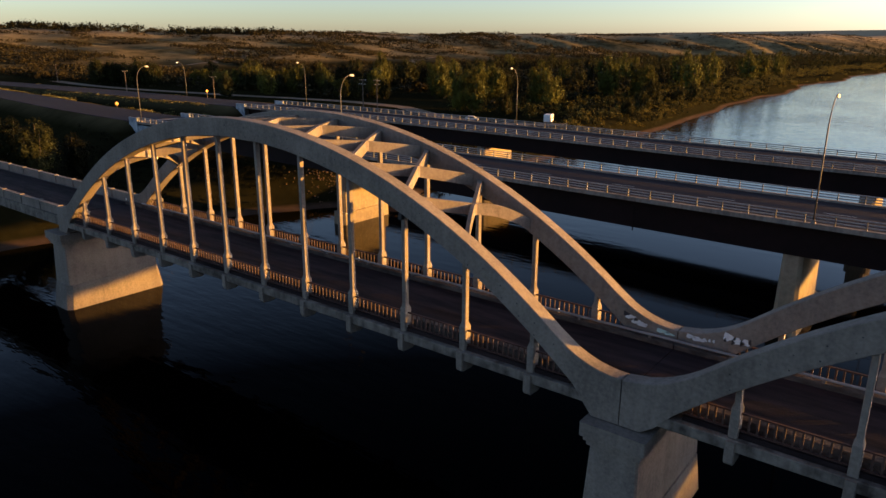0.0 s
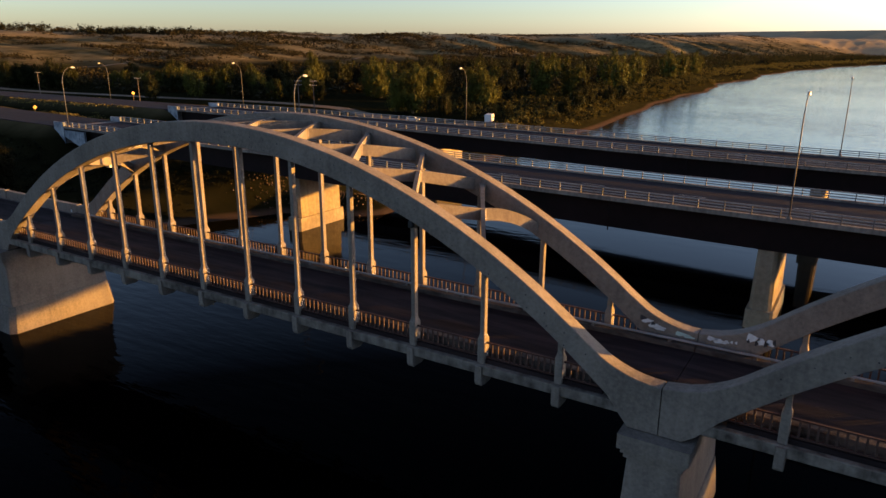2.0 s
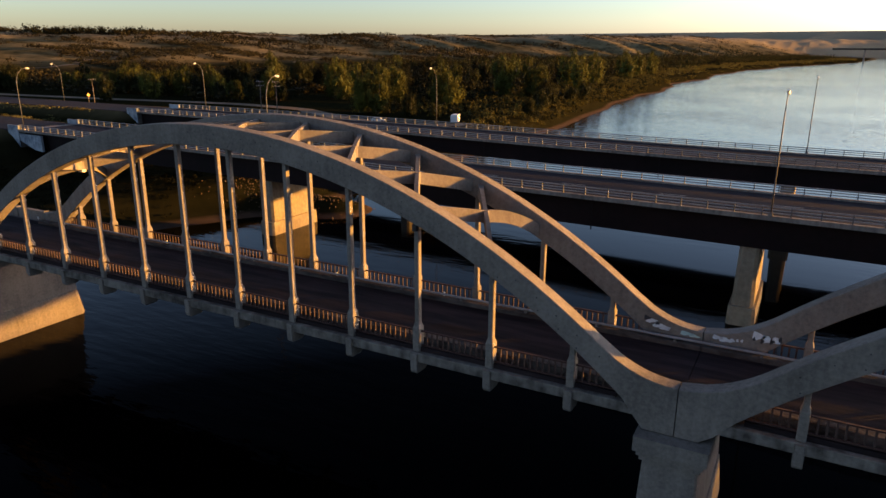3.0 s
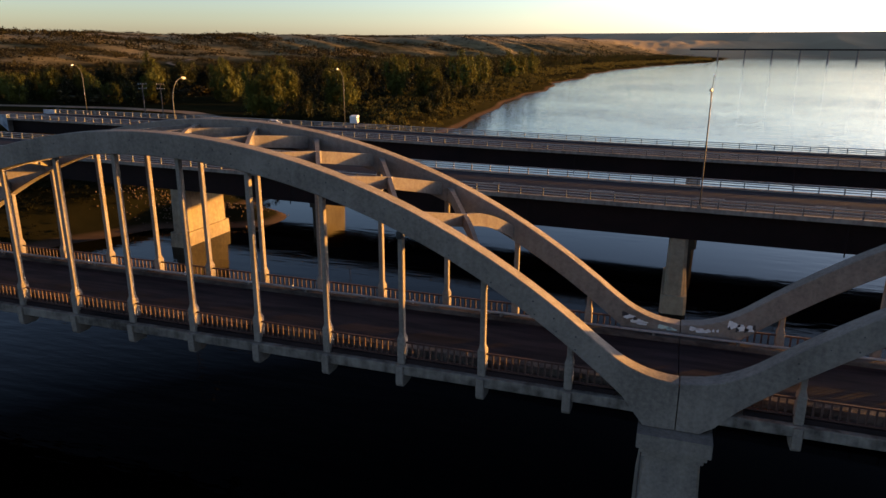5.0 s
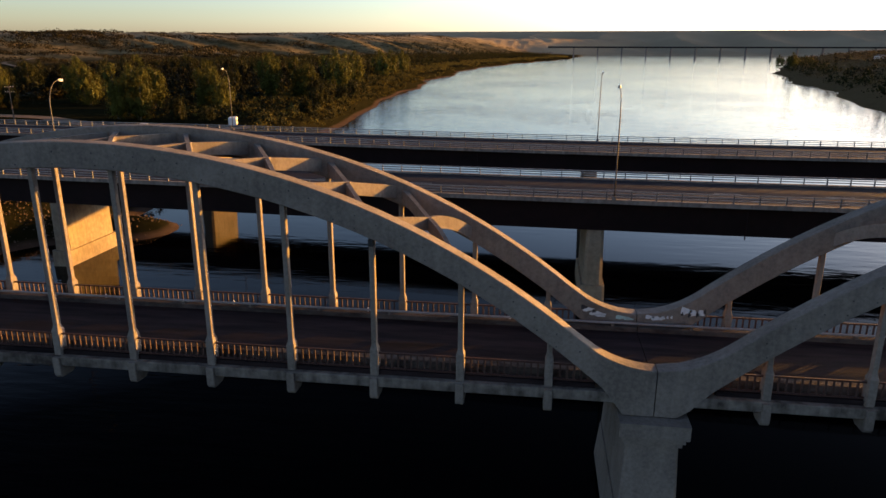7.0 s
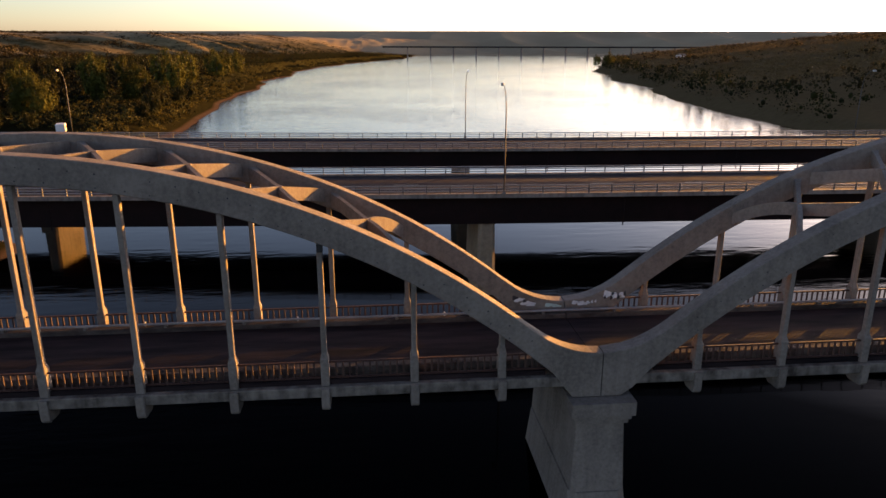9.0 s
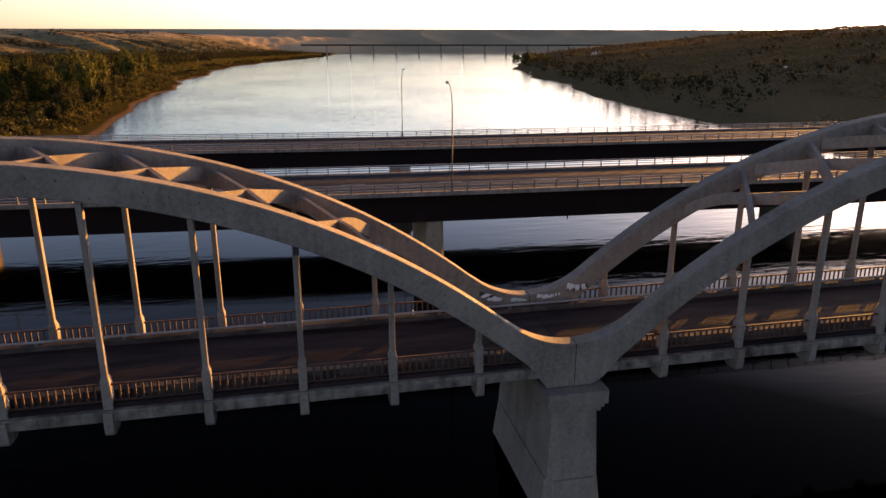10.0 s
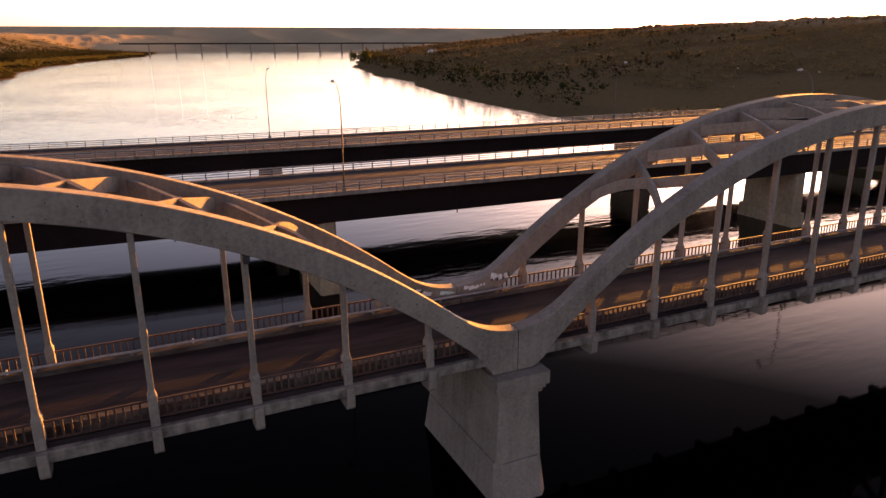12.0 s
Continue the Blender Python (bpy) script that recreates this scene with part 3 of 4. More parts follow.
for si, cx in enumerate((PIER_X - SPANS[0] / 2, PIER_X + SPANS[1] / 2)):
    SPAN = SPANS[si]
    rib(si, cx, N0, N1)
    rib(si, cx, F0, F1)
    tie_holes(si, cx)
    for off in HANGER_OFF[si]:
        u = (SPAN / 2 - off) if si == 0 else (off - SPAN / 2)
        for yc in (NC, FC):
            hanger(cx, u, yc, arch_bottom(u, si) + 0.12)
        floor_beam(cx + u)
    for k in range(-4, 5):
        cross_brace(si, cx, BAYS[si] * k)
    us = sorted((SPAN / 2 - off) if si == 0 else (off - SPAN / 2) for off in HANGER_OFF[si])
    spots = [(-SPAN / 2 + 3.0, us[0])] + list(zip(us, us[1:])) + [(us[-1], SPAN / 2 - 3.0)]
    for pi, (a, b) in enumerate(spots):
        near_single = (si == 0) or (pi < 9)
        railing(cx + a + 0.23, cx + b - 0.23, NC, near_single)
        railing(cx + a + 0.23, cx + b - 0.23, FC, False)
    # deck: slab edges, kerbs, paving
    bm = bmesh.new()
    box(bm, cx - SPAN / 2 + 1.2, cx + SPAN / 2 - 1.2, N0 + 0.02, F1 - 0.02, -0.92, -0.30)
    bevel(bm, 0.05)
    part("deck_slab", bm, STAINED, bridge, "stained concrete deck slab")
    bm = bmesh.new()
    box(bm, cx - SPAN / 2 + 0.02, cx + SPAN / 2 - 0.02, N1 + 0.55, F0 - 0.55, -0.296, ROAD_Z)
    part("roadway", bm, ROAD_OLD, bridge, "cracked dirty brown-grey paving")
    for y0, y1 in ((N1 + 0.004, N1 + 0.6), (F0 - 0.6, F0 - 0.004)):
        bm = bmesh.new()
        box(bm, cx - SPAN / 2 + 0.02, cx + SPAN / 2 - 0.02, y0, y1, -0.296, 0.42)
        bevel(bm, 0.04)
        part("kerb", bm, KERB, bridge, "dirty weathered concrete kerb")

# pale pipe that runs along the far kerb on small saddles
pipe = thing("utility_pipe", "pale grey steel pipe on small saddles along the far kerb", "pipe")
bm = bmesh.new()
tube(bm, [(x, F0 - 0.42, 0.62 + 0.012 * math.sin(x * 1.7)) for x in np.linspace(PIER_X - SPANS[0] + 3.5, PIER_X + SPANS[1] - 3.5, 90)], 0.085, 0.085, 8)
part("pipe_run", bm, PIPE, pipe, smooth=True)
for k in range(26):
    bm = bmesh.new()
    x = PIER_X - SPANS[0] + 5.0 + 4.98 * k
    strip_solid(bm, [[(x - w, F0 - 0.42 - d, z) for w, d in ((-0.09, -0.16), (0.09, -0.16), (0.09, 0.16), (-0.09, 0.16))] for z in (0.416, 0.55)])
    bmesh.ops.recalc_face_normals(bm, faces=bm.faces)
    part("saddle", bm, STAINED, pipe)

PY = 0.5 * (N0 + F1)
PH = PY - 32.2
pier = thing("bridge_pier", "tall concrete bridge pier with a stepped cap standing in water", "pier", "piers of the old bridge", at=(PIER_X, 0, 0))
for nm, z0, hx0, hy0, z1, hx1, hy1, ch in (("cap", -2.5, 1.9, PH, -1.66, 1.9, PH, 0.06), ("cap_step", -2.8, 1.72, PH - 0.16, -2.5, 1.72, PH - 0.16, 0.05), ("cap_step", -3.1, 1.58, PH - 0.3, -2.8, 1.58, PH - 0.3, 0.05),
                                            ("shaft", -7.6, 1.62, PH - 0.30, -3.1, 1.42, PH - 0.5, 0.12), ("footing", -12.0, 2.1, PH + 0.5, -7.6, 1.72, PH - 0.15, 0.5)):
    bm = bmesh.new()
    frustum(bm, z0, hx0, hy0, z1, hx1, hy1, 0, PY, ch)
    bmesh.ops.recalc_face_normals(bm, faces=bm.faces)
    part(nm, bm, CONCRETE, pier)
END_L, END_R = PIER_X - SPANS[0], PIER_X + SPANS[1]
for x in (END_L, END_R):
    copy_thing(pier, pose(x, 0, 0))

# approach spans at both ends
for x0, x1 in ((END_L - 46, END_L - 0.03), (END_R + 0.03, END_R + 110)):
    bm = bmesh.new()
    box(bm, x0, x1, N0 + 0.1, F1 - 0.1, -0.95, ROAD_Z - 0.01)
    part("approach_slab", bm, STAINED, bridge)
    bm = bmesh.new()
    box(bm, x0, x1, N1, F0, ROAD_Z - 0.006, ROAD_Z + 0.02)
    part("roadway", bm, ROAD_OLD, bridge)
    for yc in (NC, FC):
        bm = bmesh.new()
        box(bm, x0, x1, yc - 0.17, yc + 0.17, ROAD_Z - 0.006, 0.95)
        box(bm, x0, x1, yc - 0.23, yc + 0.23, 0.95, 1.15)
        n = int((x1 - x0) / 5)
        for k in range(n + 1):
            x = x0 + (x1 - x0) * k / n
            box(bm, max(x - 0.25, x0), min(x + 0.25, x1), yc - 0.27, yc + 0.27, ROAD_Z - 0.004, 1.22)
        part("parapet", bm, CONCRETE, bridge, "pale concrete parapet wall")
    for k in range(1, 1 if x0 < -90 else 6):
        x = (x1 - 15 * k) if x0 < -90 else (x0 + 18 * k)
        for yc in (NC + 0.6, FC - 0.6):
            bm = bmesh.new()
            frustum(bm, -12.0, 0.8, 0.8, -1.8, 0.6, 0.6, 0, 0, 0.1)
            ob = part("approach_column", bm, CONCRETE, bridge)
            ob.matrix_basis = pose(x, yc, 0)
        bm = bmesh.new()
        box(bm, x - 0.7, x + 0.7, N0, F1, -1.8, -0.954)
        part("approach_beam", bm, CONCRETE, bridge)

# ---- the two highway bridges ----


def sweep(bm, edge, xs, prof):
    """A profile of (offset across, z) points along a road edge."""
    sec = [[(x, edge(x) + o, z) for o, z in prof] for x in xs]
    strip_solid(bm, sec)
    bmesh.ops.recalc_face_normals(bm, faces=bm.faces)


def highway_bridge(label, edge, w, z, girder_z, piers, pier_w, ABUT, shift, shift_far):
    hb = thing("highway_bridge", label, "bridge", "highway bridges")
    xs = list(np.linspace(ABUT, 160, 60))
    bm = bmesh.new()
    sweep(bm, edge, xs, [(0.5, z - 0.25), (w - 0.5, z - 0.25), (w - 0.5, z), (0.5, z)])
    part("road_deck", bm, ASPHALT, hb, "grey asphalt road deck")
    for o0, o1 in ((0.0, 0.5), (w - 0.5, w)):
        bm = bmesh.new()
        sweep(bm, edge, xs, [(o0, z - 0.26), (o1, z - 0.26), (o1, z + 0.22), (o0, z + 0.22)])
        part("kerb", bm, NEWCON, hb, "concrete edge kerb")
    for o in (1.4, w * 0.36, w * 0.64, w - 1.7):
        bm = bmesh.new()
        sweep(bm, edge, xs, [(o - 0.06, girder_z), (o + 0.30, girder_z), (o + 0.30, z - 0.256), (o - 0.06, z - 0.256)])
        part("girder", bm, GIRDER, hb, "dark steel girder")
    for o, side in ((0.25, 1), (w - 0.25, -1)):
        for zr, h in ((0.50, 0.05), (0.80, 0.05), (1.10, 0.06)):
            bm = bmesh.new()
            sweep(bm, edge, xs, [(o - 0.05, z + zr - h), (o + 0.05, z + zr - h), (o + 0.05, z + zr + h), (o - 0.05, z + zr + h)])
            part("guard_rail", bm, RAILS, hb)
        first = None
        at = (shift if side > 0 else shift_far) - 2.63 * int(((shift if side > 0 else shift_far) - ABUT - 0.4) / 2.63)
        for k in range(int((158 - at) / 2.63)):
            x = at + 2.63 * k
            if first is None:
                bm = bmesh.new()
                strip_solid(bm, [[(-0.06, -0.10, 0.22), (0.06, -0.10, 0.22), (0.06, 0.10, 0.22), (-0.06, 0.10, 0.22)], [(-0.05, -0.07, 0.7), (0.05, -0.07, 0.7), (0.05, 0.09, 0.7), (-0.05, 0.09, 0.7)], [(-0.05, -0.02, 1.18), (0.05, -0.02, 1.18), (0.05, 0.08, 1.18), (-0.05, 0.08, 1.18)]])
                first = part("rail_post", bm, GALV, hb)
                first.matrix_basis = pose(x, edge(x) + o, z)
            else:
                again(first, x, edge(x) + o, z)
    for o in (w * 0.5,):
        for k in range(25):
            x = ABUT + 6 + 12 * k
            bm = bmesh.new()
            sweep(bm, edge, [x, x + 3], [(o - 0.06, z + 0.004), (o + 0.06, z + 0.004), (o + 0.06, z + 0.008), (o - 0.06, z + 0.008)])
            part("lane_mark", bm, LINE, hb)
    for x in piers:
        bm = bmesh.new()
        y0, y1 = edge(x) + 1.6, edge(x) + w - 1.6
        frustum(bm, -12.0, pier_w + 0.5, (y1 - y0) / 2 + 0.5, -8.3, pier_w + 0.4, (y1 - y0) / 2 + 0.4, x, (y0 + y1) / 2, 0.3)
        frustum(bm, -8.3, pier_w + 0.15, (y1 - y0) / 2, girder_z - 0.02, pier_w, (y1 - y0) / 2, x, (y0 + y1) / 2, 0.35)
        part("pier", bm, PIERCON, hb, "concrete wall pier")
    bm = bmesh.new()
    sweep(bm, edge, [ABUT - 3, ABUT - 0.02], [(0.1, -7.0), (w - 0.1, -7.0), (w - 0.1, z - 0.05), (0.1, z - 0.05)])
    part("abutment", bm, NEWCON, hb, "pale concrete abutment")
    for o in (-0.02, w - 0.38):
        bm = bmesh.new()
        sweep(bm, edge, [ABUT - 4.0, ABUT - 0.02], [(o, -4.0), (o + 0.4, -4.0), (o + 0.4, z + 0.95), (o, z + 0.95)])
        part("wing_wall", bm, WING, hb, "white painted wing wall")
    if edge is road_b:
        return hb
    bm = bmesh.new()
    a, b = ABUT - 2.5, ABUT + 7.6
    strip_solid(bm, [[(a, edge(a) + o, z - 0.66), (b, edge(b) + o, z - 0.66), (b, edge(b) + o, -1.9), (b - 2.2, edge(b) + o, -1.7), (a, edge(a) + o, z - 1.4)] for o in (0.15, 0.6)])
    bmesh.ops.recalc_face_normals(bm, faces=bm.faces)
    part("wing_wall", bm, WING, hb, "sloping white retaining wall with blue-black smears")
    return hb


highway_bridge("wide two-lane highway girder bridge with steel railings", road_a, A_W, A_Z, -1.72, (-152.0, -83.0, -13.4, 62.5, 132.0), 0.95, ABUT, -20.5, -19.7)
highway_bridge("farther highway girder bridge with steel railings", road_b, B_W, B_Z, -1.3, (-151.0, -81.5, -11.5, 64.0, 133.0), 0.95, ABUT_B, -21.5, -23.07)

# ---- roads on the left bank ----
def road_strip(edge, w, z, x0, x1, label):
    bm = bmesh.new()
    xs = list(np.arange(x0, x1, 8.0)) + [x1]
    sweep(bm, edge, xs, [(0.0, z - 0.4), (w, z - 0.4), (w, z), (0.0, z)])
    return tagged(mesh_object("road", bm, ASPHALT), label, "road", kind="structure")


road_strip(road_a, A_W, A_Z, -880, ABUT - 3.02, "grey asphalt highway leading to the nearer bridge")
road_strip(road_b, B_W, B_Z, -880, ABUT_B - 3.02, "grey asphalt highway leading to the farther bridge")
road_strip(lambda x: N1, F0 - N1, ROAD_Z + 0.01, -600, END_L - 46.02, "old narrow road towards the arch bridge")

# ---- street lamps ----


def street_lamp(x, y, z, arm, h=12.1, reach=2.2):
    """A tall davit lamp: its arm bends over the road. arm: +1 towards +y, -1 towards -y."""
    th = thing("street_lamp", "tall grey steel street lamp with a curved arm", "street lamp", "street lamps", at=(x, y, z), rz=0 if arm > 0 else 180)
    if LAMP:
        for o in LAMP:
            again(o, parent=th)
        return
    bm = bmesh.new()
    pts = [(0, 0, 0.3), (0, 0, h * 0.4), (0, 0, h * 0.72)]
    for k in range(1, 9):
        a = math.radians(90 * k / 8)
        pts.append((0, reach * (1 - math.cos(a)), h * 0.72 + h * 0.26 * math.sin(a)))
    tube(bm, pts, 0.078, 0.036, 10)
    LAMP.append(part("mast", bm, GALV, th, smooth=True))
    bm = bmesh.new()
    frustum(bm, 0, 0.22, 0.22, 0.35, 0.17, 0.17, 0, 0, 0.05)
    LAMP.append(part("base", bm, NEWCON, th))
    bm = bmesh.new()
    strip_solid(bm, [[(-0.06, reach - 0.05, h * 0.975), (0.06, reach - 0.05, h * 0.975), (0.06, reach - 0.05, h * 0.99), (-0.06, reach - 0.05, h * 0.99)],
                     [(-0.17, reach + 0.25, h * 0.965), (0.17, reach + 0.25, h * 0.965), (0.13, reach + 0.25, h * 0.995), (-0.13, reach + 0.25, h * 0.995)],
                     [(-0.15, reach + 0.75, h * 0.968), (0.15, reach + 0.75, h * 0.968), (0.10, reach + 0.75, h * 0.985), (-0.10, reach + 0.75, h * 0.985)]])
    LAMP.append(part("lamp_head", bm, PLASTIC, th, "pale lamp housing"))


LAMP = []
for x in (-148.0, -80.2, -11.8, 60.0):
    street_lamp(x, road_a(x) + 0.12, A_Z + 0.22, 1)
for x in (-153.4, -80.6, -9.8, 64.0):
    street_lamp(x, road_b(x) + B_W - 0.12, B_Z + 0.22, -1)
street_lamp(-222.0, 139.5, float(land_height(-222.0, 139.5)) - 0.1, -1)

# ---- signs, poles ----


def warning_sign(x, y):
    z = float(land_height(x, y))
    th = thing("road_sign", "yellow diamond warning sign on a thin post", "road sign", "road signs", at=(x, y, z))
    bm = bmesh.new()
    box(bm, -0.05, 0.05, -0.05, 0.05, -0.1, 2.9)
    part("post", bm, WOOD, th)
    bm = bmesh.new()
    r = 0.62
    strip_solid(bm, [[(0.06, -r, 2.6), (0.06, 0, 2.6 - r), (0.06, r, 2.6), (0.06, 0, 2.6 + r)], [(0.10, -r, 2.6), (0.10, 0, 2.6 - r), (0.10, r, 2.6), (0.10, 0, 2.6 + r)]])
    bmesh.ops.recalc_face_normals(bm, faces=bm.faces)
    part("sign_panel", bm, YELLOW, th, "yellow diamond panel")


warning_sign(-208.0, 107.0)
warning_sign(-209.0, 139.0)


def power_pole(x, y, h=10.0, arms=1, rz=0.0):
    z = float(land_height(x, y)) - 0.2
    th = thing("utility_pole", "weathered wooden utility pole with crossarms", "utility pole", "utility poles", at=(x, y, z), rz=rz)
    bm = bmesh.new()
    tube(bm, [(0, 0, 0), (0, 0, h)], 0.17, 0.12, 8)
    part("pole", bm, WOOD, th)
    for k in range(arms):
        bm = bmesh.new()
        box(bm, -1.3, 1.3, 0.13, 0.25, h - 0.5 - 1.4 * k, h - 0.32 - 1.4 * k)
        arm = part("crossarm", bm, WOOD, th)
        for xo in (-1.15, -0.45, 0.45, 1.15):
            bm = bmesh.new()
            tube(bm, [(xo, 0.19, h - 0.32 - 1.4 * k), (xo, 0.19, h - 0.08 - 1.4 * k)], 0.06, 0.04, 6)
            part("insulator", bm, WHITE, arm)


power_pole(-174, 185, 11.0, 2, 20)
power_pole(-183, 187, 10.5, 2, 35)
power_pole(-236, 160, 10, 1, 30)
power_pole(-322, 171, 10, 1, 30)
power_pole(-420, 183, 10, 1, 30)

# ---- parked vehicles ----


def wheel(parent, x, y, r=0.34):
    bm = bmesh.new()
    tube(bm, [(x, y - 0.11, r), (x, y + 0.11, r)], r, r, 14)
    w = part("wheel", bm, BLACK, parent)
    bm = bmesh.new()
    tube(bm, [(x, y - 0.115, r), (x, y + 0.115, r)], r * 0.55, r * 0.55, 10)
    part("rim", bm, GALV, w)


def parked_trailer(x, y, rz):
    th = thing("camper_trailer", "white boxy camper trailer parked on the ground", "trailer", at=(x, y, float(land_height(x, y))), rz=rz)
    bm = bmesh.new()
    box(bm, -2.4, 2.4, -1.2, 1.2, 0.55, 2.9)
    bevel(bm, 0.18, 2)
    body = part("body", bm, WHITE, th)
    for x0 in (-1.6, 0.5):
        bm = bmesh.new()
        box(bm, x0, x0 + 0.9, -1.22, -1.19, 1.6, 2.2)
        part("window", bm, GLASS, body)
    bm = bmesh.new()
    tube(bm, [(2.3, 0, 0.6), (3.5, 0, 0.5)], 0.07, 0.05, 6)
    part("tow_bar", bm, GALV, th)
    for sy in (-1.05, 1.05):
        wheel(th, 0, sy)


def parked_car(x, y, rz):
    th = thing("parked_car", "white family car parked beside the trees", "car", at=(x, y, float(land_height(x, y))), rz=rz)
    bm = bmesh.new()
    strip_solid(bm, [[(-2.2, sy * 0.86, 0.35), (2.2, sy * 0.86, 0.35), (2.25, sy * 0.84, 0.75), (1.3, sy * 0.84, 0.98), (0.7, sy * 0.68, 1.48), (-1.3, sy * 0.68, 1.52), (-2.15, sy * 0.82, 1.0)] for sy in (-1, 1)])
    bmesh.ops.recalc_face_normals(bm, faces=bm.faces)
    bevel(bm, 0.06)
    body = part("body", bm, WHITE, th)
    for sy in (-1, 1):
        bm = bmesh.new()
        strip_solid(bm, [[(-1.6, sy * 0.80, 1.02), (1.0, sy * 0.80, 1.02), (0.6, sy * 0.72, 1.40), (-1.2, sy * 0.72, 1.42)], [(-1.6, sy * 0.86, 1.02), (1.0, sy * 0.86, 1.02), (0.6, sy * 0.76, 1.40), (-1.2, sy * 0.76, 1.42)]])
        bmesh.ops.recalc_face_normals(bm, faces=bm.faces)
        part("side_window", bm, GLASS, body)
    for wx in (-1.35, 1.35):
        for sy in (-0.8, 0.8):
            wheel(th, wx, sy)


parked_trailer(-114.5, 204.0, 108)
parked_car(-136.0, 190.5, 25)

# ---- far bridge across the river ----
far_bridge = thing("far_bridge", "distant dark girder bridge on slim piers", "bridge")
bm = bmesh.new()
box(bm, 0, 1000, 2008, 2016, 18.8, 21.5)
part("girder", bm, GIRDER, far_bridge)
bm = bmesh.new()
box(bm, 0, 1000, 2007, 2017, 21.52, 22.6)
part("bridge_deck", bm, WOOD, far_bridge)
bm = bmesh.new()
frustum(bm, -11, 1.7, 5.0, 18.75, 1.3, 4.5, 0, 0, 0.5)
fp = part("pier", bm, NEWCON, far_bridge, "pale slim concrete pier")
fp.matrix_basis = pose(70, 2012, 0)
for k in range(1, 15):
    again(fp, 70 + 65 * k, 2012, 0)

# small house on the right bank
hx, hy = 402.0, 960.0
hz = float(land_height(hx, hy))
house = thing("house", "small white house among bushes on the bank", "house", at=(hx, hy, hz), rz=25)
bm = bmesh.new()
box(bm, -6, 6, -3.5, 3.5, -1, 3)
part("wall", bm, WHITE, house)
bm = bmesh.new()
strip_solid(bm, [[(-6.4, -4, 3), (-6.4, 4, 3), (-6.4, 0, 5)], [(6.4, -4, 3), (6.4, 4, 3), (6.4, 0, 5)]])
bmesh.ops.recalc_face_normals(bm, faces=bm.faces)
part("roof", bm, NEWCON, house)

# ---- spray paint on the far rib, lamp boxes, drain pipes ----


def blob(bm, x, z, rx, rz, y, seed, n=18):
    """A flat uneven patch on the rib's face."""
    r = random.Random(seed)
    ring = []
    for k in range(n):
        a = 2 * math.pi * k / n
        q = 1 + 0.22 * math.sin(3 * a + seed) + r.uniform(-0.12, 0.12)
        ring.append((x + rx * q * math.cos(a), z + rz * q * math.sin(a)))
    strip_solid(bm, [[(px, y - 0.004, pz) for px, pz in ring], [(px, y + 0.001, pz) for px, pz in ring]])


def spray(name, patches, material, depth=0.0):
    for k, (x, z, rx, rz) in enumerate(patches):
        bm = bmesh.new()
        blob(bm, x, z, rx, rz, F0 - depth, k * 7 + len(name))
        bmesh.ops.recalc_face_normals(bm, faces=bm.faces)
        part(name, bm, material, bridge, "spray-painted patch on the far arch rib")


spray("graffiti", [(-16.6, 1.32, 0.38, 0.16), (-16.0, 1.05, 0.5, 0.14), (-15.75, 0.92, 0.3, 0.1)], GRAF_W)
spray("graffiti", [(-16.85, 1.45, 0.22, 0.15), (-16.2, 1.2, 0.12, 0.12)], GRAF_K, 0.004)
spray("graffiti", [(-14.4, 0.86, 0.42, 0.13), (-13.95, 0.78, 0.30, 0.10)], GRAF_G)
spray("graffiti", [(-12.6, 0.98, 0.30, 0.13), (-12.15, 0.90, 0.34, 0.15), (-11.75, 0.96, 0.16, 0.10), (-11.45, 1.0, 0.07, 0.10), (-11.2, 1.02, 0.07, 0.09)], GRAF_W)
spray("graffiti", [(-10.35, 1.52, 0.36, 0.24), (-9.85, 1.38, 0.34, 0.22), (-9.4, 1.42, 0.26, 0.20)], GRAF_W)
spray("graffiti", [(-10.1, 1.25, 0.10, 0.16), (-9.62, 1.3, 0.08, 0.2), (-10.55, 1.3, 0.07, 0.12), (-9.15, 1.5, 0.09, 0.18)], GRAF_K, 0.004)


def lamp_box(x, y, z):
    th = thing("wall_lantern", "small dark lamp box fixed under the arch rib", "lamp", "lamp boxes", at=(x, y, z))
    bm = bmesh.new()
    box(bm, -0.16, 0.16, -0.16, 0.16, -0.22, 0.22)
    bevel(bm, 0.04)
    b = part("housing", bm, BLACK, th)
    bm = bmesh.new()
    tube(bm, [(0, 0.1, 0), (0, 0.35, 0.05)], 0.04, 0.04, 6)
    part("bracket", bm, GALV, th)


lamp_box(PIER_X - HANGER_OFF[0][2] + 0.05, NC - 0.37, arch_bottom(SPANS[0] / 2 - HANGER_OFF[0][2]) - 0.25)


def drain(parent, x, y, z0, z1):
    bm = bmesh.new()
    tube(bm, [(x, y, z1), (x, y, z0)], 0.07, 0.07, 8)
    part("drain_pipe", bm, GIRDER, parent)


for ob in list(bpy.data.objects):
    if ob.name.startswith("highway_bridge") and ob.type == "EMPTY":
        e, z = (road_a, A_Z) if "wide" in ob["label"] else (road_b, B_Z)
        for x in (-62, -30.0, 2, 34):
            drain(ob, x, e(x) - 0.06, z - 3.6, z - 0.55)

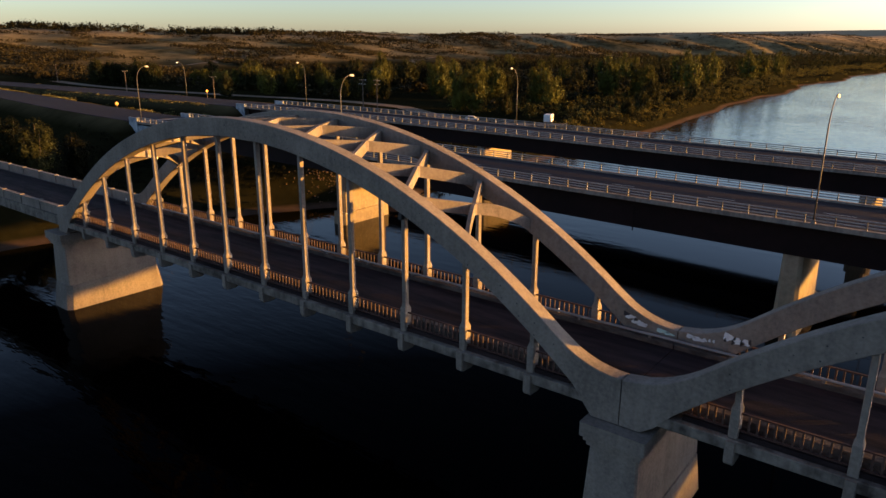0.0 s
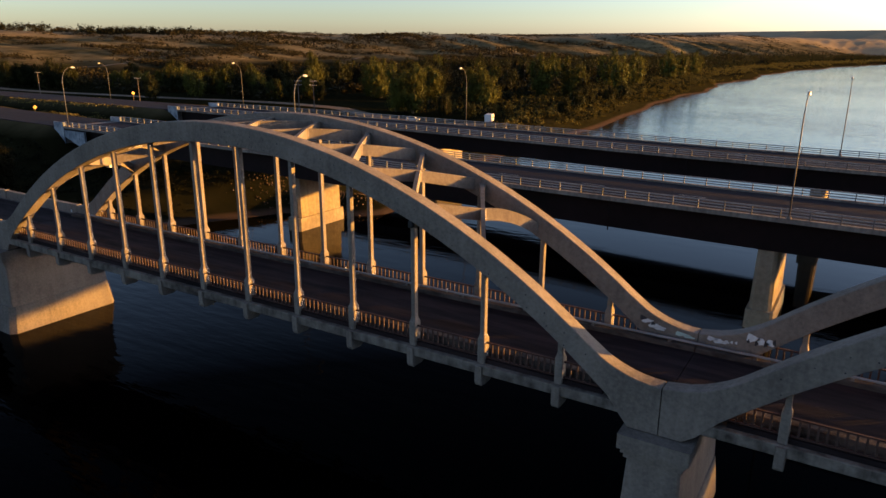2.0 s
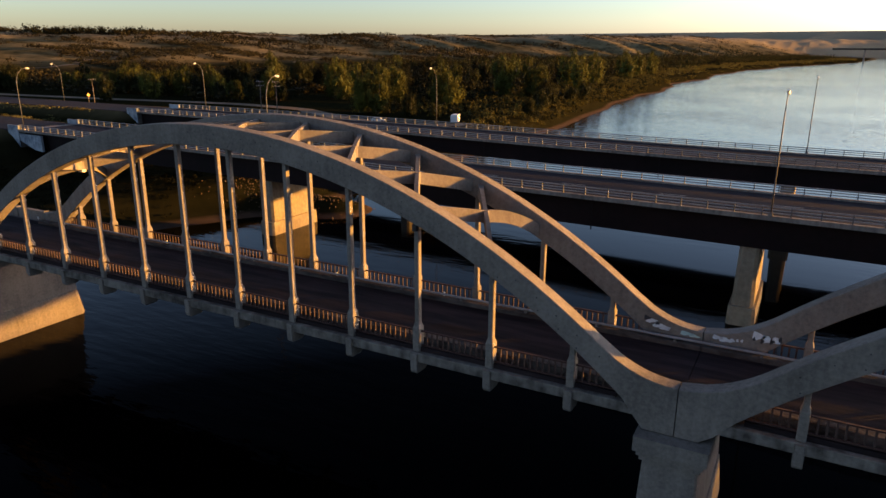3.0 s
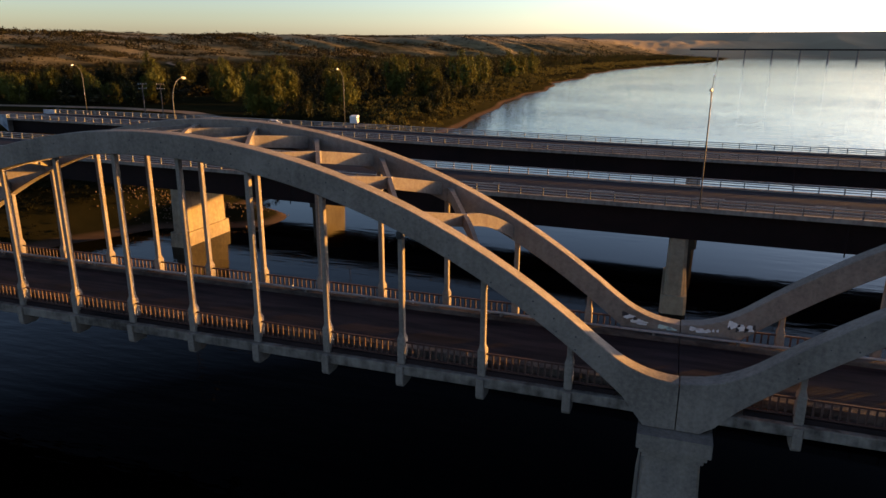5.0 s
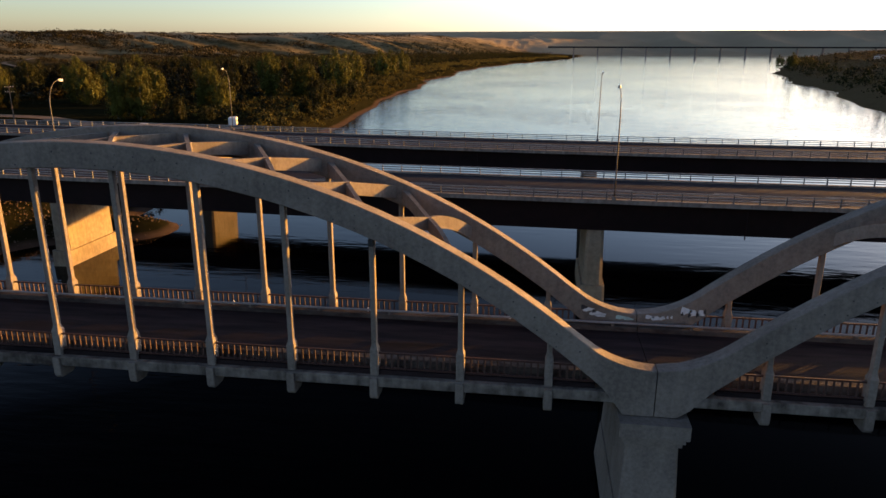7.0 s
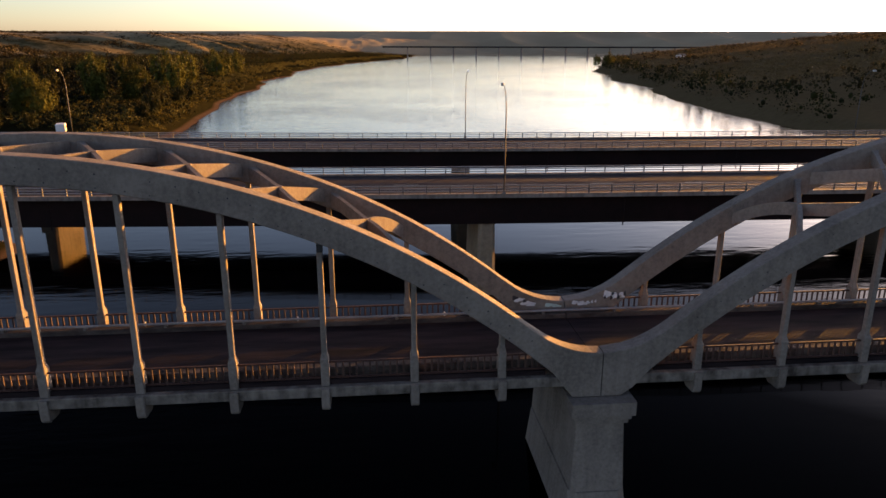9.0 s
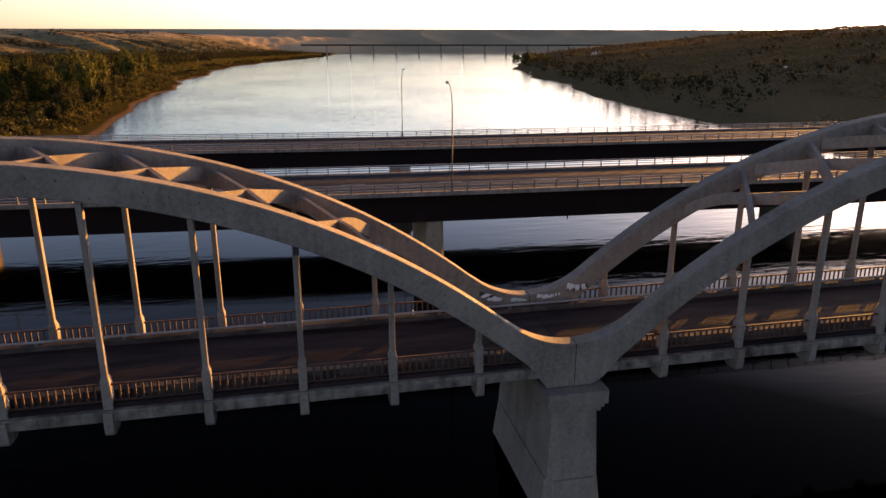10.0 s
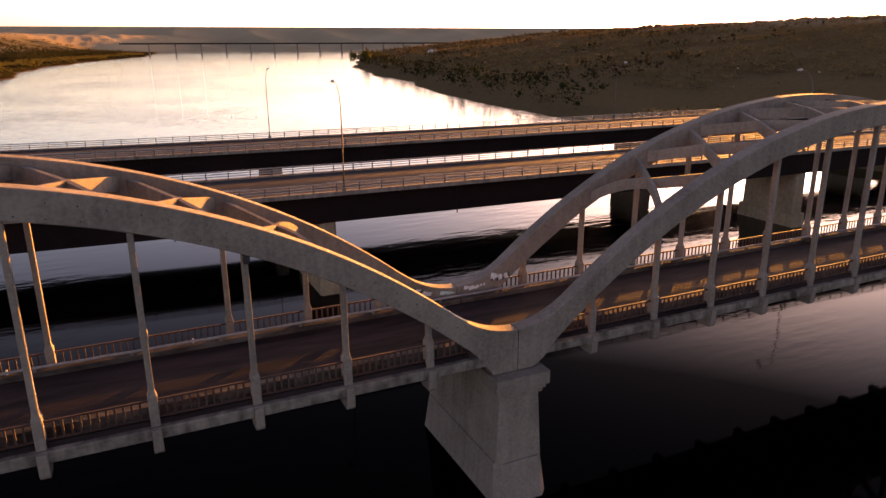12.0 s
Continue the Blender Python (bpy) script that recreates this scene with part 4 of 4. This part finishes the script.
# ---- dirt tracks ----
def dirt_track(pts, w, label):
    xs = np.linspace(0, len(pts) - 1, 60)
    px = np.interp(xs, range(len(pts)), [p[0] for p in pts])
    py = np.interp(xs, range(len(pts)), [p[1] for p in pts])
    dx, dy = np.gradient(px), np.gradient(py)
    n = np.hypot(dx, dy)
    rows = [(px + k * w * -dy / n, py + k * w * dx / n) for k in (-0.5, -0.17, 0.17, 0.5)]
    v = np.stack([np.stack([a, b, land_height(a, b) + 0.12], 1) for a, b in rows], 1).reshape(-1, 3)
    f = [(4 * i + k, 4 * i + k + 1, 4 * i + k + 5, 4 * i + k + 4) for i in range(59) for k in range(3)]
    me = bpy.data.meshes.new("dirt_track")
    me.from_pydata(v.tolist(), [], f)
    me.materials.append(DIRT)
    tagged(new("dirt_track", me), label, "track", kind="structure")


DIRT = mat("pale_dirt", (0.21, 0.155, 0.105), (0.12, 0.09, 0.06), 0.95, scale=0.5, big=0.05, spec=0.1)
dirt_track([(-430, 186), (-340, 184), (-260, 190), (-202, 199), (-176, 201), (-150, 190), (-126, 187), (-106, 205)], 7.0, "pale gravel track behind the farther highway")
dirt_track([(-330, 420), (-380, 470), (-400, 520), (-470, 560), (-500, 640), (-600, 700), (-640, 800)], 5.0, "winding pale dirt track up the slope")
dirt_track([(-640, 330), (-600, 380), (-640, 440), (-700, 470), (-720, 540), (-840, 600)], 5.0, "narrow dirt track across dry pasture")

# ---- plants ----


def leaf_quads(rng, centres, radii, n, size):
    """Small leaf clusters as quads over the shells of blobs."""
    k = rng.integers(0, len(centres), n)
    d = rng.normal(size=(n, 3))
    d /= np.linalg.norm(d, axis=1)[:, None]
    r = rng.uniform(0.45, 1.0, n) ** 0.5
    p = centres[k] + d * radii[k] * r[:, None]
    a = rng.normal(size=(n, 3)) * 0.2 + d * 1.1
    a /= np.linalg.norm(a, axis=1)[:, None]
    b = np.cross(a, rng.normal(size=(n, 3)))
    b /= np.linalg.norm(b, axis=1)[:, None]
    c = np.cross(a, b)
    s = (size * rng.uniform(0.55, 1.3, n))[:, None]
    q = np.stack([p - s * b, p - 0.8 * s * c, p + s * b, p + 0.8 * s * c], 1)
    return q.reshape(-1, 3)


def lobe(fine):
    """Points and triangles of a small round lobe."""
    bm = bmesh.new()
    bmesh.ops.create_icosphere(bm, subdivisions=2 if fine else 1, radius=1.0)
    bm.verts.ensure_lookup_table()
    v, f = np.array([p.co[:] for p in bm.verts]), np.array([[p.index for p in q.verts] for q in bm.faces])
    bm.free()
    return v, f


LOBES = (lobe(False), lobe(True))


def lumps(rng, centres, radii, fine):
    """Uneven lobes inside the foliage, as points and triangles."""
    v, f = LOBES[fine]
    n = len(centres)
    jag = rng.uniform(0.62, 1.12, (n, len(v), 1))
    p = centres[:, None, :] + v[None] * radii[:, None, :] * jag * 0.42
    k = f[None] + (np.arange(n) * len(v))[:, None, None]
    return p.reshape(-1, 3), k.reshape(-1, 3)


def leafy_mesh(name, quads, lv, lf, material):
    """Loose leaf quads over smooth lobes, in one mesh."""
    me = bpy.data.meshes.new(name)
    n, m = len(quads) // 4, len(lf)
    me.vertices.add(4 * n + len(lv))
    me.vertices.foreach_set("co", np.concatenate([quads, lv]).astype(np.float32).ravel())
    me.loops.add(4 * n + 3 * m)
    me.loops.foreach_set("vertex_index", np.concatenate([np.arange(4 * n), lf.ravel() + 4 * n]).astype(np.int32))
    me.polygons.add(n + m)
    me.polygons.foreach_set("loop_start", np.concatenate([np.arange(0, 4 * n, 4), 4 * n + np.arange(0, 3 * m, 3)]).astype(np.int32))
    me.polygons.foreach_set("use_smooth", np.concatenate([np.zeros(n, bool), np.zeros(m, bool)]))
    me.update(calc_edges=True)
    me.validate()
    me.materials.append(material)
    return me


def tree_kind(seed, h, slim, material, near=True):
    """Several stems from one foot, each with a plume of leafy lobes and gaps between. Returns two meshes."""
    rng = np.random.default_rng(seed)
    bm = bmesh.new()
    cs, rs = [], []
    stems = 3 + int(rng.integers(0, 3))
    for k in range(stems):
        a = 2 * math.pi * k / stems + rng.uniform(-0.5, 0.5)
        top = h * (1.0 if k == 0 else rng.uniform(0.68, 0.95))
        off = slim * h * (0.12 if k == 0 else rng.uniform(0.30, 0.55))
        foot = (0.25 * math.cos(a), 0.25 * math.sin(a))
        tip = (off * math.cos(a), off * math.sin(a))
        pts = [(foot[0] + (tip[0] - foot[0]) * f ** 0.8, foot[1] + (tip[1] - foot[1]) * f ** 0.8, -0.5 + (top * 0.97 + 0.5) * f) for f in (0, 0.25, 0.5, 0.75, 1)]
        tube(bm, pts, 0.016 * h, 0.003 * h, 6)
        m = 7
        for i in range(m):
            f = 0.13 + 0.84 * (i + rng.uniform(0.1, 0.9)) / m
            w = slim * h * 0.34 * (0.55 + 0.75 * math.sin(math.pi * min(1.0, f) ** 0.8)) * rng.uniform(0.75, 1.2)
            q, j = rng.uniform(0, 2 * math.pi), 0.45 * w
            x = foot[0] + (tip[0] - foot[0]) * f ** 0.8 + j * math.cos(q)
            y = foot[1] + (tip[1] - foot[1]) * f ** 0.8 + j * math.sin(q)
            z = top * f
            tube(bm, [(foot[0] + (tip[0] - foot[0]) * (f * 0.8), foot[1] + (tip[1] - foot[1]) * (f * 0.8), z * 0.85), (x, y, z)], 0.005 * h, 0.0015 * h, 4)
            cs.append((x, y, z))
            rs.append((w, w, w * rng.uniform(1.0, 1.55)))
    me = bpy.data.meshes.new("trunk")
    bm.to_mesh(me)
    bm.free()
    me.materials.append(BARK)
    cs, rs = np.array(cs), np.array(rs)
    q = leaf_quads(rng, cs, rs, 6500 if near else 2000, (0.0095 if near else 0.016) * h + 0.05)
    lv, lf = lumps(rng, cs, rs, near)
    return me, leafy_mesh("crown", q, lv, lf, material)


KINDS = [tree_kind(1, 17, 0.46, LEAF_A), tree_kind(2, 15, 0.52, LEAF_A), tree_kind(3, 13, 0.56, LEAF_B), tree_kind(4, 18, 0.42, LEAF_A), tree_kind(5, 11, 0.62, LEAF_B), tree_kind(6, 14, 0.52, LEAF_B), tree_kind(7, 12, 0.55, LEAF_E)]
FAR_KINDS = [tree_kind(21, 17, 0.46, LEAF_A, False), tree_kind(22, 15, 0.52, LEAF_A, False), tree_kind(23, 13, 0.56, LEAF_B, False), tree_kind(24, 18, 0.42, LEAF_A, False), tree_kind(25, 11, 0.62, LEAF_B, False), tree_kind(26, 14, 0.52, LEAF_B, False), tree_kind(27, 12, 0.55, LEAF_E, False)]


def plant_tree(rng, x, y, k, s, label):
    th = thing("tree", label, "tree", "trees on the river banks", at=(x, y, float(land_height(x, y)) - 0.1))
    th.rotation_euler = (0, 0, rng.uniform(0, 6.28))
    th.scale = (s * rng.uniform(0.9, 1.15), s * rng.uniform(0.9, 1.15), s)
    for nm, me in zip(("trunk", "crown"), KINDS[k] if y < 325 else FAR_KINDS[k]):
        o = new(nm, me)
        o.parent = th


LABELS = ["tall green poplar tree with a loose leafy crown", "broad green poplar tree in full leaf", "rounded willow tree with dense foliage", "slender tall poplar tree", "low spreading willow tree", "tree with a ragged crown and shade-darkened leaves", "bushy tree with shade-darkened leaves"]
rng = np.random.default_rng(11)


def shore_left(y):
    return float(np.interp(y, LEFT_SHORE_Y, LEFT_SHORE_X))


def shore_right(y):
    return float(np.interp(y, RIGHT_SHORE_Y, RIGHT_SHORE_X))


HEIGHTS = (17, 15, 13, 18, 11, 14, 12)
spots = []
# single trees that stand out behind the farther highway: place, kind and height
for x, y, k, h in ((-156, 209, 0, 17.5), (-149, 210, 1, 16.5), (-165, 246, 3, 16), (-145, 250, 0, 18.5), (-139, 247, 1, 15), (-137, 213, 4, 8.5), (-126, 211, 2, 5.5), (-200, 252, 0, 17.5), (-191, 246, 1, 15.5), (-135, 324, 0, 19.5), (-128, 318, 1, 16),
                   (-145, 314, 3, 21), (-142, 408, 0, 23), (-134, 400, 1, 20), (-144, 464, 3, 22), (-139, 450, 0, 19), (-153, 579, 0, 23), (-146, 560, 1, 21), (-156, 694, 3, 22), (-149, 660, 0, 20), (-152, 620, 1, 22), (-107, 264, 4, 8.5), (-105, 245, 4, 6.5),
                   (-112, 285, 2, 9), (-118, 300, 5, 11), (-110, 310, 4, 8), (-113, 340, 2, 9), (-210, 224, 1, 10), (-236, 255, 3, 14.5), (-249, 228, 0, 14), (-255, 201, 1, 11.5), (-258, 181, 5, 10), (-392, 200, 5, 13), (-380, 209, 2, 14), (-368, 204, 5, 12),
                   (-352, 238, 5, 14), (-334, 252, 2, 15), (-131, 52, 2, 10), (-136, 49, 5, 9.5), (-134, 60, 6, 8), (-146, 55, 6, 9.5)):
    spots.append((x, y, k, h / HEIGHTS[k]))
spots += [(273, 884, 3, 1.05), (281, 896, 0, 0.85), (420, 1398, 0, 1.1), (430, 1410, 1, 1.0)]   # on the points of the far shore
for k in range(9):
    spots.append((-372 + rng.uniform(-24, 24), 200 + rng.uniform(-10, 14), 5 if k % 3 else 2, rng.uniform(0.8, 1.0)))
while len(spots) < 170:                                # the wood behind them, mostly in the shade-darkened leaves
    y = rng.uniform(262, 620)
    d = rng.uniform(48, 270)
    if d < 75 and y < 420:
        continue
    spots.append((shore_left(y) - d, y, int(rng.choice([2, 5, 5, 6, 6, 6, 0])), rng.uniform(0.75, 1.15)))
for k in range(46):                                    # young trees along the gravel track
    x = -205 - 150 * k / 46 + rng.uniform(-3, 3)
    spots.append((x, 216 + rng.uniform(-7, 9) - 0.10 * (x + 200), int(rng.choice([1, 3, 5, 2, 6])), rng.uniform(0.45, 0.75)))
for x, y, k, s in spots:
    plant_tree(rng, x, y, k, s, LABELS[k])


def thicket(name, label, category, places, material, quads, size, core=1):
    """One sheet of growth: every plant a few lobes of leaf clusters."""
    r = np.random.default_rng(len(places))
    out, pts, tris, base = [], [], [], 0
    for x, y, z, h, w in places:
        m = 4
        c = np.stack([x + r.uniform(-0.6, 0.6, m) * w, y + r.uniform(-0.6, 0.6, m) * w, z + h * r.uniform(0.35, 0.8, m)], 1)
        rad = np.stack([w * r.uniform(0.35, 0.65, m)] * 2 + [h * r.uniform(0.25, 0.45, m)], 1)
        out.append(leaf_quads(r, c, rad, quads, 0.75 * size * (0.5 * w + 0.25 * h)))
        v, f = lumps(r, c[:core], rad[:core], False)
        pts.append(v)
        tris.append(f + base)
        base += len(v)
    ob = new(name, leafy_mesh(name, np.concatenate(out), np.concatenate(pts), np.concatenate(tris), material))
    return tagged(ob, label, category, kind="stuff")


def scatter(n, xr, yr, keep, hr, wr):
    got = []
    while len(got) < n:
        xs, ys = rng.uniform(*xr, 4000), rng.uniform(*yr, 4000)
        zs = land_height(xs, ys)
        u = rng.random(4000)
        for x, y, z, q in zip(xs, ys, zs, u):
            if z > WATER_Z + 0.5 and q < keep(x, y):
                got.append((x, y, z - 0.2, rng.uniform(*hr), rng.uniform(*wr)))
                if len(got) >= n:
                    break
    return got


def clear_of_roads(x, y):
    if x > -138 and y > 46:
        return True
    return (y > road_b(x) + B_W + 9 or y < road_a(x) - 6) and not (30 < y < 45.5)


def near_wood(x, y):
    d = shore_left(y) - x
    if not clear_of_roads(x, y):
        return 0.0
    return 1.0 if 45 < d < 340 and y > 262 - 0.12 * (x + 150) else 0.0


def shore_scrub(x, y):
    d = shore_left(y) - x
    if not (3.2 < d < 62 and y > 178) or (y < 214 and x < -106):
        return 0.0
    return 1.0 if noise.noise(Vector((x / 16, y / 26, 2.2))) > -0.28 else 0.12


def patchy(x, y):
    d = shore_left(y) - x
    if d < 120 or not clear_of_roads(x, y) or y < 185:
        return 0.0
    v = noise.noise(Vector((x / 170, y / 75, 3.1))) + 0.55 * noise.noise(Vector((x / 48, y / 32, 7.0)))
    return 1.0 if v > 0.16 else (0.025 if v > -0.1 else 0.0)


thicket("woodland", "dense bottomland wood, its leaves darkened for shade", "woods", scatter(1500, (-460, -95), (225, 720), near_wood, (3, 8), (3, 6)), LEAF_E, 64, 0.13, 4)
thicket("woodland", "dense wood along the far river bank", "woods", scatter(1300, (-520, 60), (640, 2100), near_wood, (6, 15), (4, 8)), LEAF_B, 36, 0.14)
thicket("shrubs", "willow shrubs along the bank in a sunlit yellow-green", "shrubs", scatter(1500, (-200, -92), (178, 640), shore_scrub, (1.2, 3.8), (1.4, 3.2)), LEAF_S, 44, 0.15, 3)
thicket("shrubs", "shade-darkened willow shrubs between the brighter ones", "shrubs", scatter(900, (-200, -92), (200, 640), shore_scrub, (1.5, 4.5), (1.6, 3.4)), LEAF_B, 40, 0.15, 3)
thicket("shrubs", "low shrubs along the far bank", "shrubs", scatter(1300, (-200, 60), (560, 2200), shore_scrub, (2, 5), (2.5, 5)), LEAF_S, 20, 0.18)
thicket("shrubs", "brown and green bushes scattered over dry pasture", "shrubs", scatter(6200, (-1500, -150), (185, 1700), patchy, (2.5, 6.5), (5, 12)), LEAF_C, 22, 0.17)


def coulee(x, y):
    v = noise.noise(Vector((x / 140, y / 60, 4.0))) + 0.4 * noise.noise(Vector((x / 40, y / 30, 2.0)))
    return 1.0 if shore_left(y) - x > 60 and v > 0.05 else 0.0


thicket("shrubs", "dark brush in the folds of the far valley side", "shrubs", scatter(3000, (-1000, 60), (1100, 2700), coulee, (2, 5), (4, 11)), LEAF_C, 14, 0.22)
thicket("shrubs", "dark brush and small trees on the near pasture", "shrubs", scatter(2400, (-1050, -200), (185, 800), patchy, (2.5, 7), (4, 9)), LEAF_C, 26, 0.16, 2)
thicket("woodland", "tree lines on the valley rim", "woods", scatter(1200, (-2200, -200), (350, 2600), lambda x, y: 1.0 if 1250 < math.hypot(x, y) < 1700 and noise.noise(Vector((x / 260, y / 260, 1.0))) > 0.0 else 0.0, (6, 12), (8, 18)), LEAF_C, 18, 0.2)
def rim_woods(x, y):
    a, r = math.degrees(math.atan2(-x, y)), math.hypot(x, y)
    return 1.0 if 1360 < r < 1500 and (60.5 < a < 69 or 50.5 < a < 58.6) else 0.0


thicket("woodland", "dark poplar groves on the valley rim", "woods", scatter(420, (-1500, -900), (400, 1100), rim_woods, (9, 17), (6, 12)), LEAF_E, 20, 0.2)
def hill_scrub(x, y):
    if not (x > shore_right(y) + 6 and y > 132 and math.hypot(x, y) > 215):
        return 0.0
    v = noise.noise(Vector((x / 110, y / 70, 5.0))) + 0.5 * noise.noise(Vector((x / 34, y / 28, 1.0)))
    return 1.0 if v > -0.12 else (0.1 if v > -0.35 else 0.0)


def hill_wood(x, y):
    if not (x > shore_right(y) + 14 and y > 150 and math.hypot(x, y) > 235):
        return 0.0
    return 1.0 if noise.noise(Vector((x / 130, y / 95, 8.0))) + 0.4 * noise.noise(Vector((x / 40, y / 40, 3.0))) > 0.22 else 0.0


def hill_rim(x, y):
    d = x - float(np.interp(y, RIGHT_SHORE_Y, RIGHT_SHORE_X))
    return 1.0 if 560 < d < 700 and noise.noise(Vector((x / 60, y / 60, 6.0))) > -0.15 else 0.0


thicket("shrubs", "brown scrub covering the hillside across the river", "shrubs", scatter(11000, (115, 1150), (132, 1900), hill_scrub, (1.5, 4.5), (3.0, 7.5)), LEAF_D, 13, 0.2)
thicket("shrubs", "brown scrub low on the hillside across the river", "shrubs", scatter(4000, (115, 560), (132, 620), hill_scrub, (1.2, 3.4), (2.0, 5.0)), LEAF_D, 16, 0.18)
thicket("woodland", "dark groves on the hillside across the river", "woods", scatter(1500, (115, 1150), (150, 1900), hill_wood, (4, 9), (4, 8)), LEAF_C, 26, 0.15)
thicket("woodland", "tree line on the rim of the hill across the river", "woods", scatter(420, (600, 1500), (60, 1900), hill_rim, (5, 12), (4, 8)), LEAF_E, 26, 0.16)
thicket("woodland", "trees along the shore of the headland", "woods", scatter(350, (125, 520), (230, 1640), lambda x, y: 1.0 if 4 < x - shore_right(y) < 40 else 0.0, (5, 11), (3, 6)), LEAF_B, 26, 0.16)
thicket("shrubs", "bank bushes beside the old road, leaves darkened for shade", "shrubs", scatter(800, (-165, -88), (0, 165), lambda x, y: 1.0 if clear_of_roads(x, y) and x < shore_left(y) - 4 and not (x > -142 and 58 < y < 122) and not (road_a(x) - 6 < y < road_b(x) + B_W + 6 and x < -140) else 0.0, (0.8, 2.6), (1.0, 2.4)), LEAF_E, 34, 0.16)


def verge(x, y):
    a, b = road_a(x) + A_W + 1.2, road_b(x) - 1.5
    if not (a < y < b or b + B_W + 4 < y < b + B_W + 20) or x > -172:
        return 0.0
    return 1.0 if noise.noise(Vector((x / 60, y / 5, 9.0))) > -0.05 else 0.03


thicket("grass", "strips of dry yellow-green grass between the roads", "grass", scatter(3600, (-520, -165), (70, 160), verge, (0.35, 0.8), (0.8, 2.2)), GRASS, 16, 0.22)

# Weeds added to darken the bank; the bridges' shade is in their colour.
thicket("shrubs", "low added weeds with shade-darkened leaves below the highway bridges", "shrubs", scatter(700, (-142, -92), (56, 122), lambda x, y: 1.0 if x < shore_left(y) - 3 and not (x > -105 and y > 78) else 0.0, (0.4, 1.3), (0.7, 1.8)), LEAF_E, 22, 0.2)


def boulders(n):
    """Loose stones on the bank beside the bridge piers."""
    r = np.random.default_rng(5)
    bm = bmesh.new()
    for k in range(n):
        u = r.uniform(0, 1)
        x, y = -103 + 19 * u + r.normal() * 3.0, 93 + 4.5 * u + r.normal() * 4.5
        z = float(land_height(x, y))
        if z < WATER_Z - 0.2 or (abs(x + 83.0) < 2.4 and y < 91.5):
            continue
        s = r.uniform(0.07, 0.24)
        m = Matrix.Translation((x, y, z + 0.3 * s)) @ Euler(tuple(r.uniform(0, 3, 3))).to_matrix().to_4x4() @ Matrix.Diagonal((s, s * r.uniform(0.6, 1), s * r.uniform(0.5, 0.9), 1))
        v = [bm.verts.new(m @ Vector(p)) for p in ((1, 0, 0.1), (-1, 0.1, 0), (0, 1, -0.1), (0.1, -1, 0), (0, 0.1, 1), (0.1, 0, -1))]
        for f in ((0, 2, 4), (2, 1, 4), (1, 3, 4), (3, 0, 4), (2, 0, 5), (1, 2, 5), (3, 1, 5), (0, 3, 5)):
            bm.faces.new([v[i] for i in f])
    tagged(mesh_object("stones", bm, STONE), "scattered reddish bank stones", "stones", kind="stuff")


STONE = mat("reddish_stone", (0.085, 0.055, 0.038), (0.04, 0.027, 0.020), 0.95, scale=2.0, vary=0.2)
boulders(900)

# small markers along the far kerb, and a floodlight under the portal brace
bm = bmesh.new()
box(bm, -0.05, 0.05, -0.05, 0.05, 0.0, 0.28)
bevel(bm, 0.015)
marker = mesh_object("kerb_marker", bm, WHITE)
tagged(marker, "small white marker block on the concrete kerb", "marker", "kerb markers")
marker.matrix_basis = pose(PIER_X - 8.3, F0 - 0.2, 0.42)
for k in range(1, 7):
    copy_thing(marker, pose(PIER_X - 8.3 - 9.754 * k, F0 - 0.2, 0.42))
flood = thing("floodlight", "small white floodlight hung below the cross brace", "lamp", at=(PIER_X - SPANS[0] / 2 - 19.9, 0.5 * (N1 + F0), arch_top(19.9) - 0.9))
bm = bmesh.new()
box(bm, -0.3, 0.3, -0.22, 0.22, -0.35, -0.1)
bevel(bm, 0.05)
part("housing", bm, WHITE, flood)
bm = bmesh.new()
tube(bm, [(0, 0, -0.1), (0, 0, 0.08)], 0.05, 0.05, 6)
part("bracket", bm, GALV, flood)
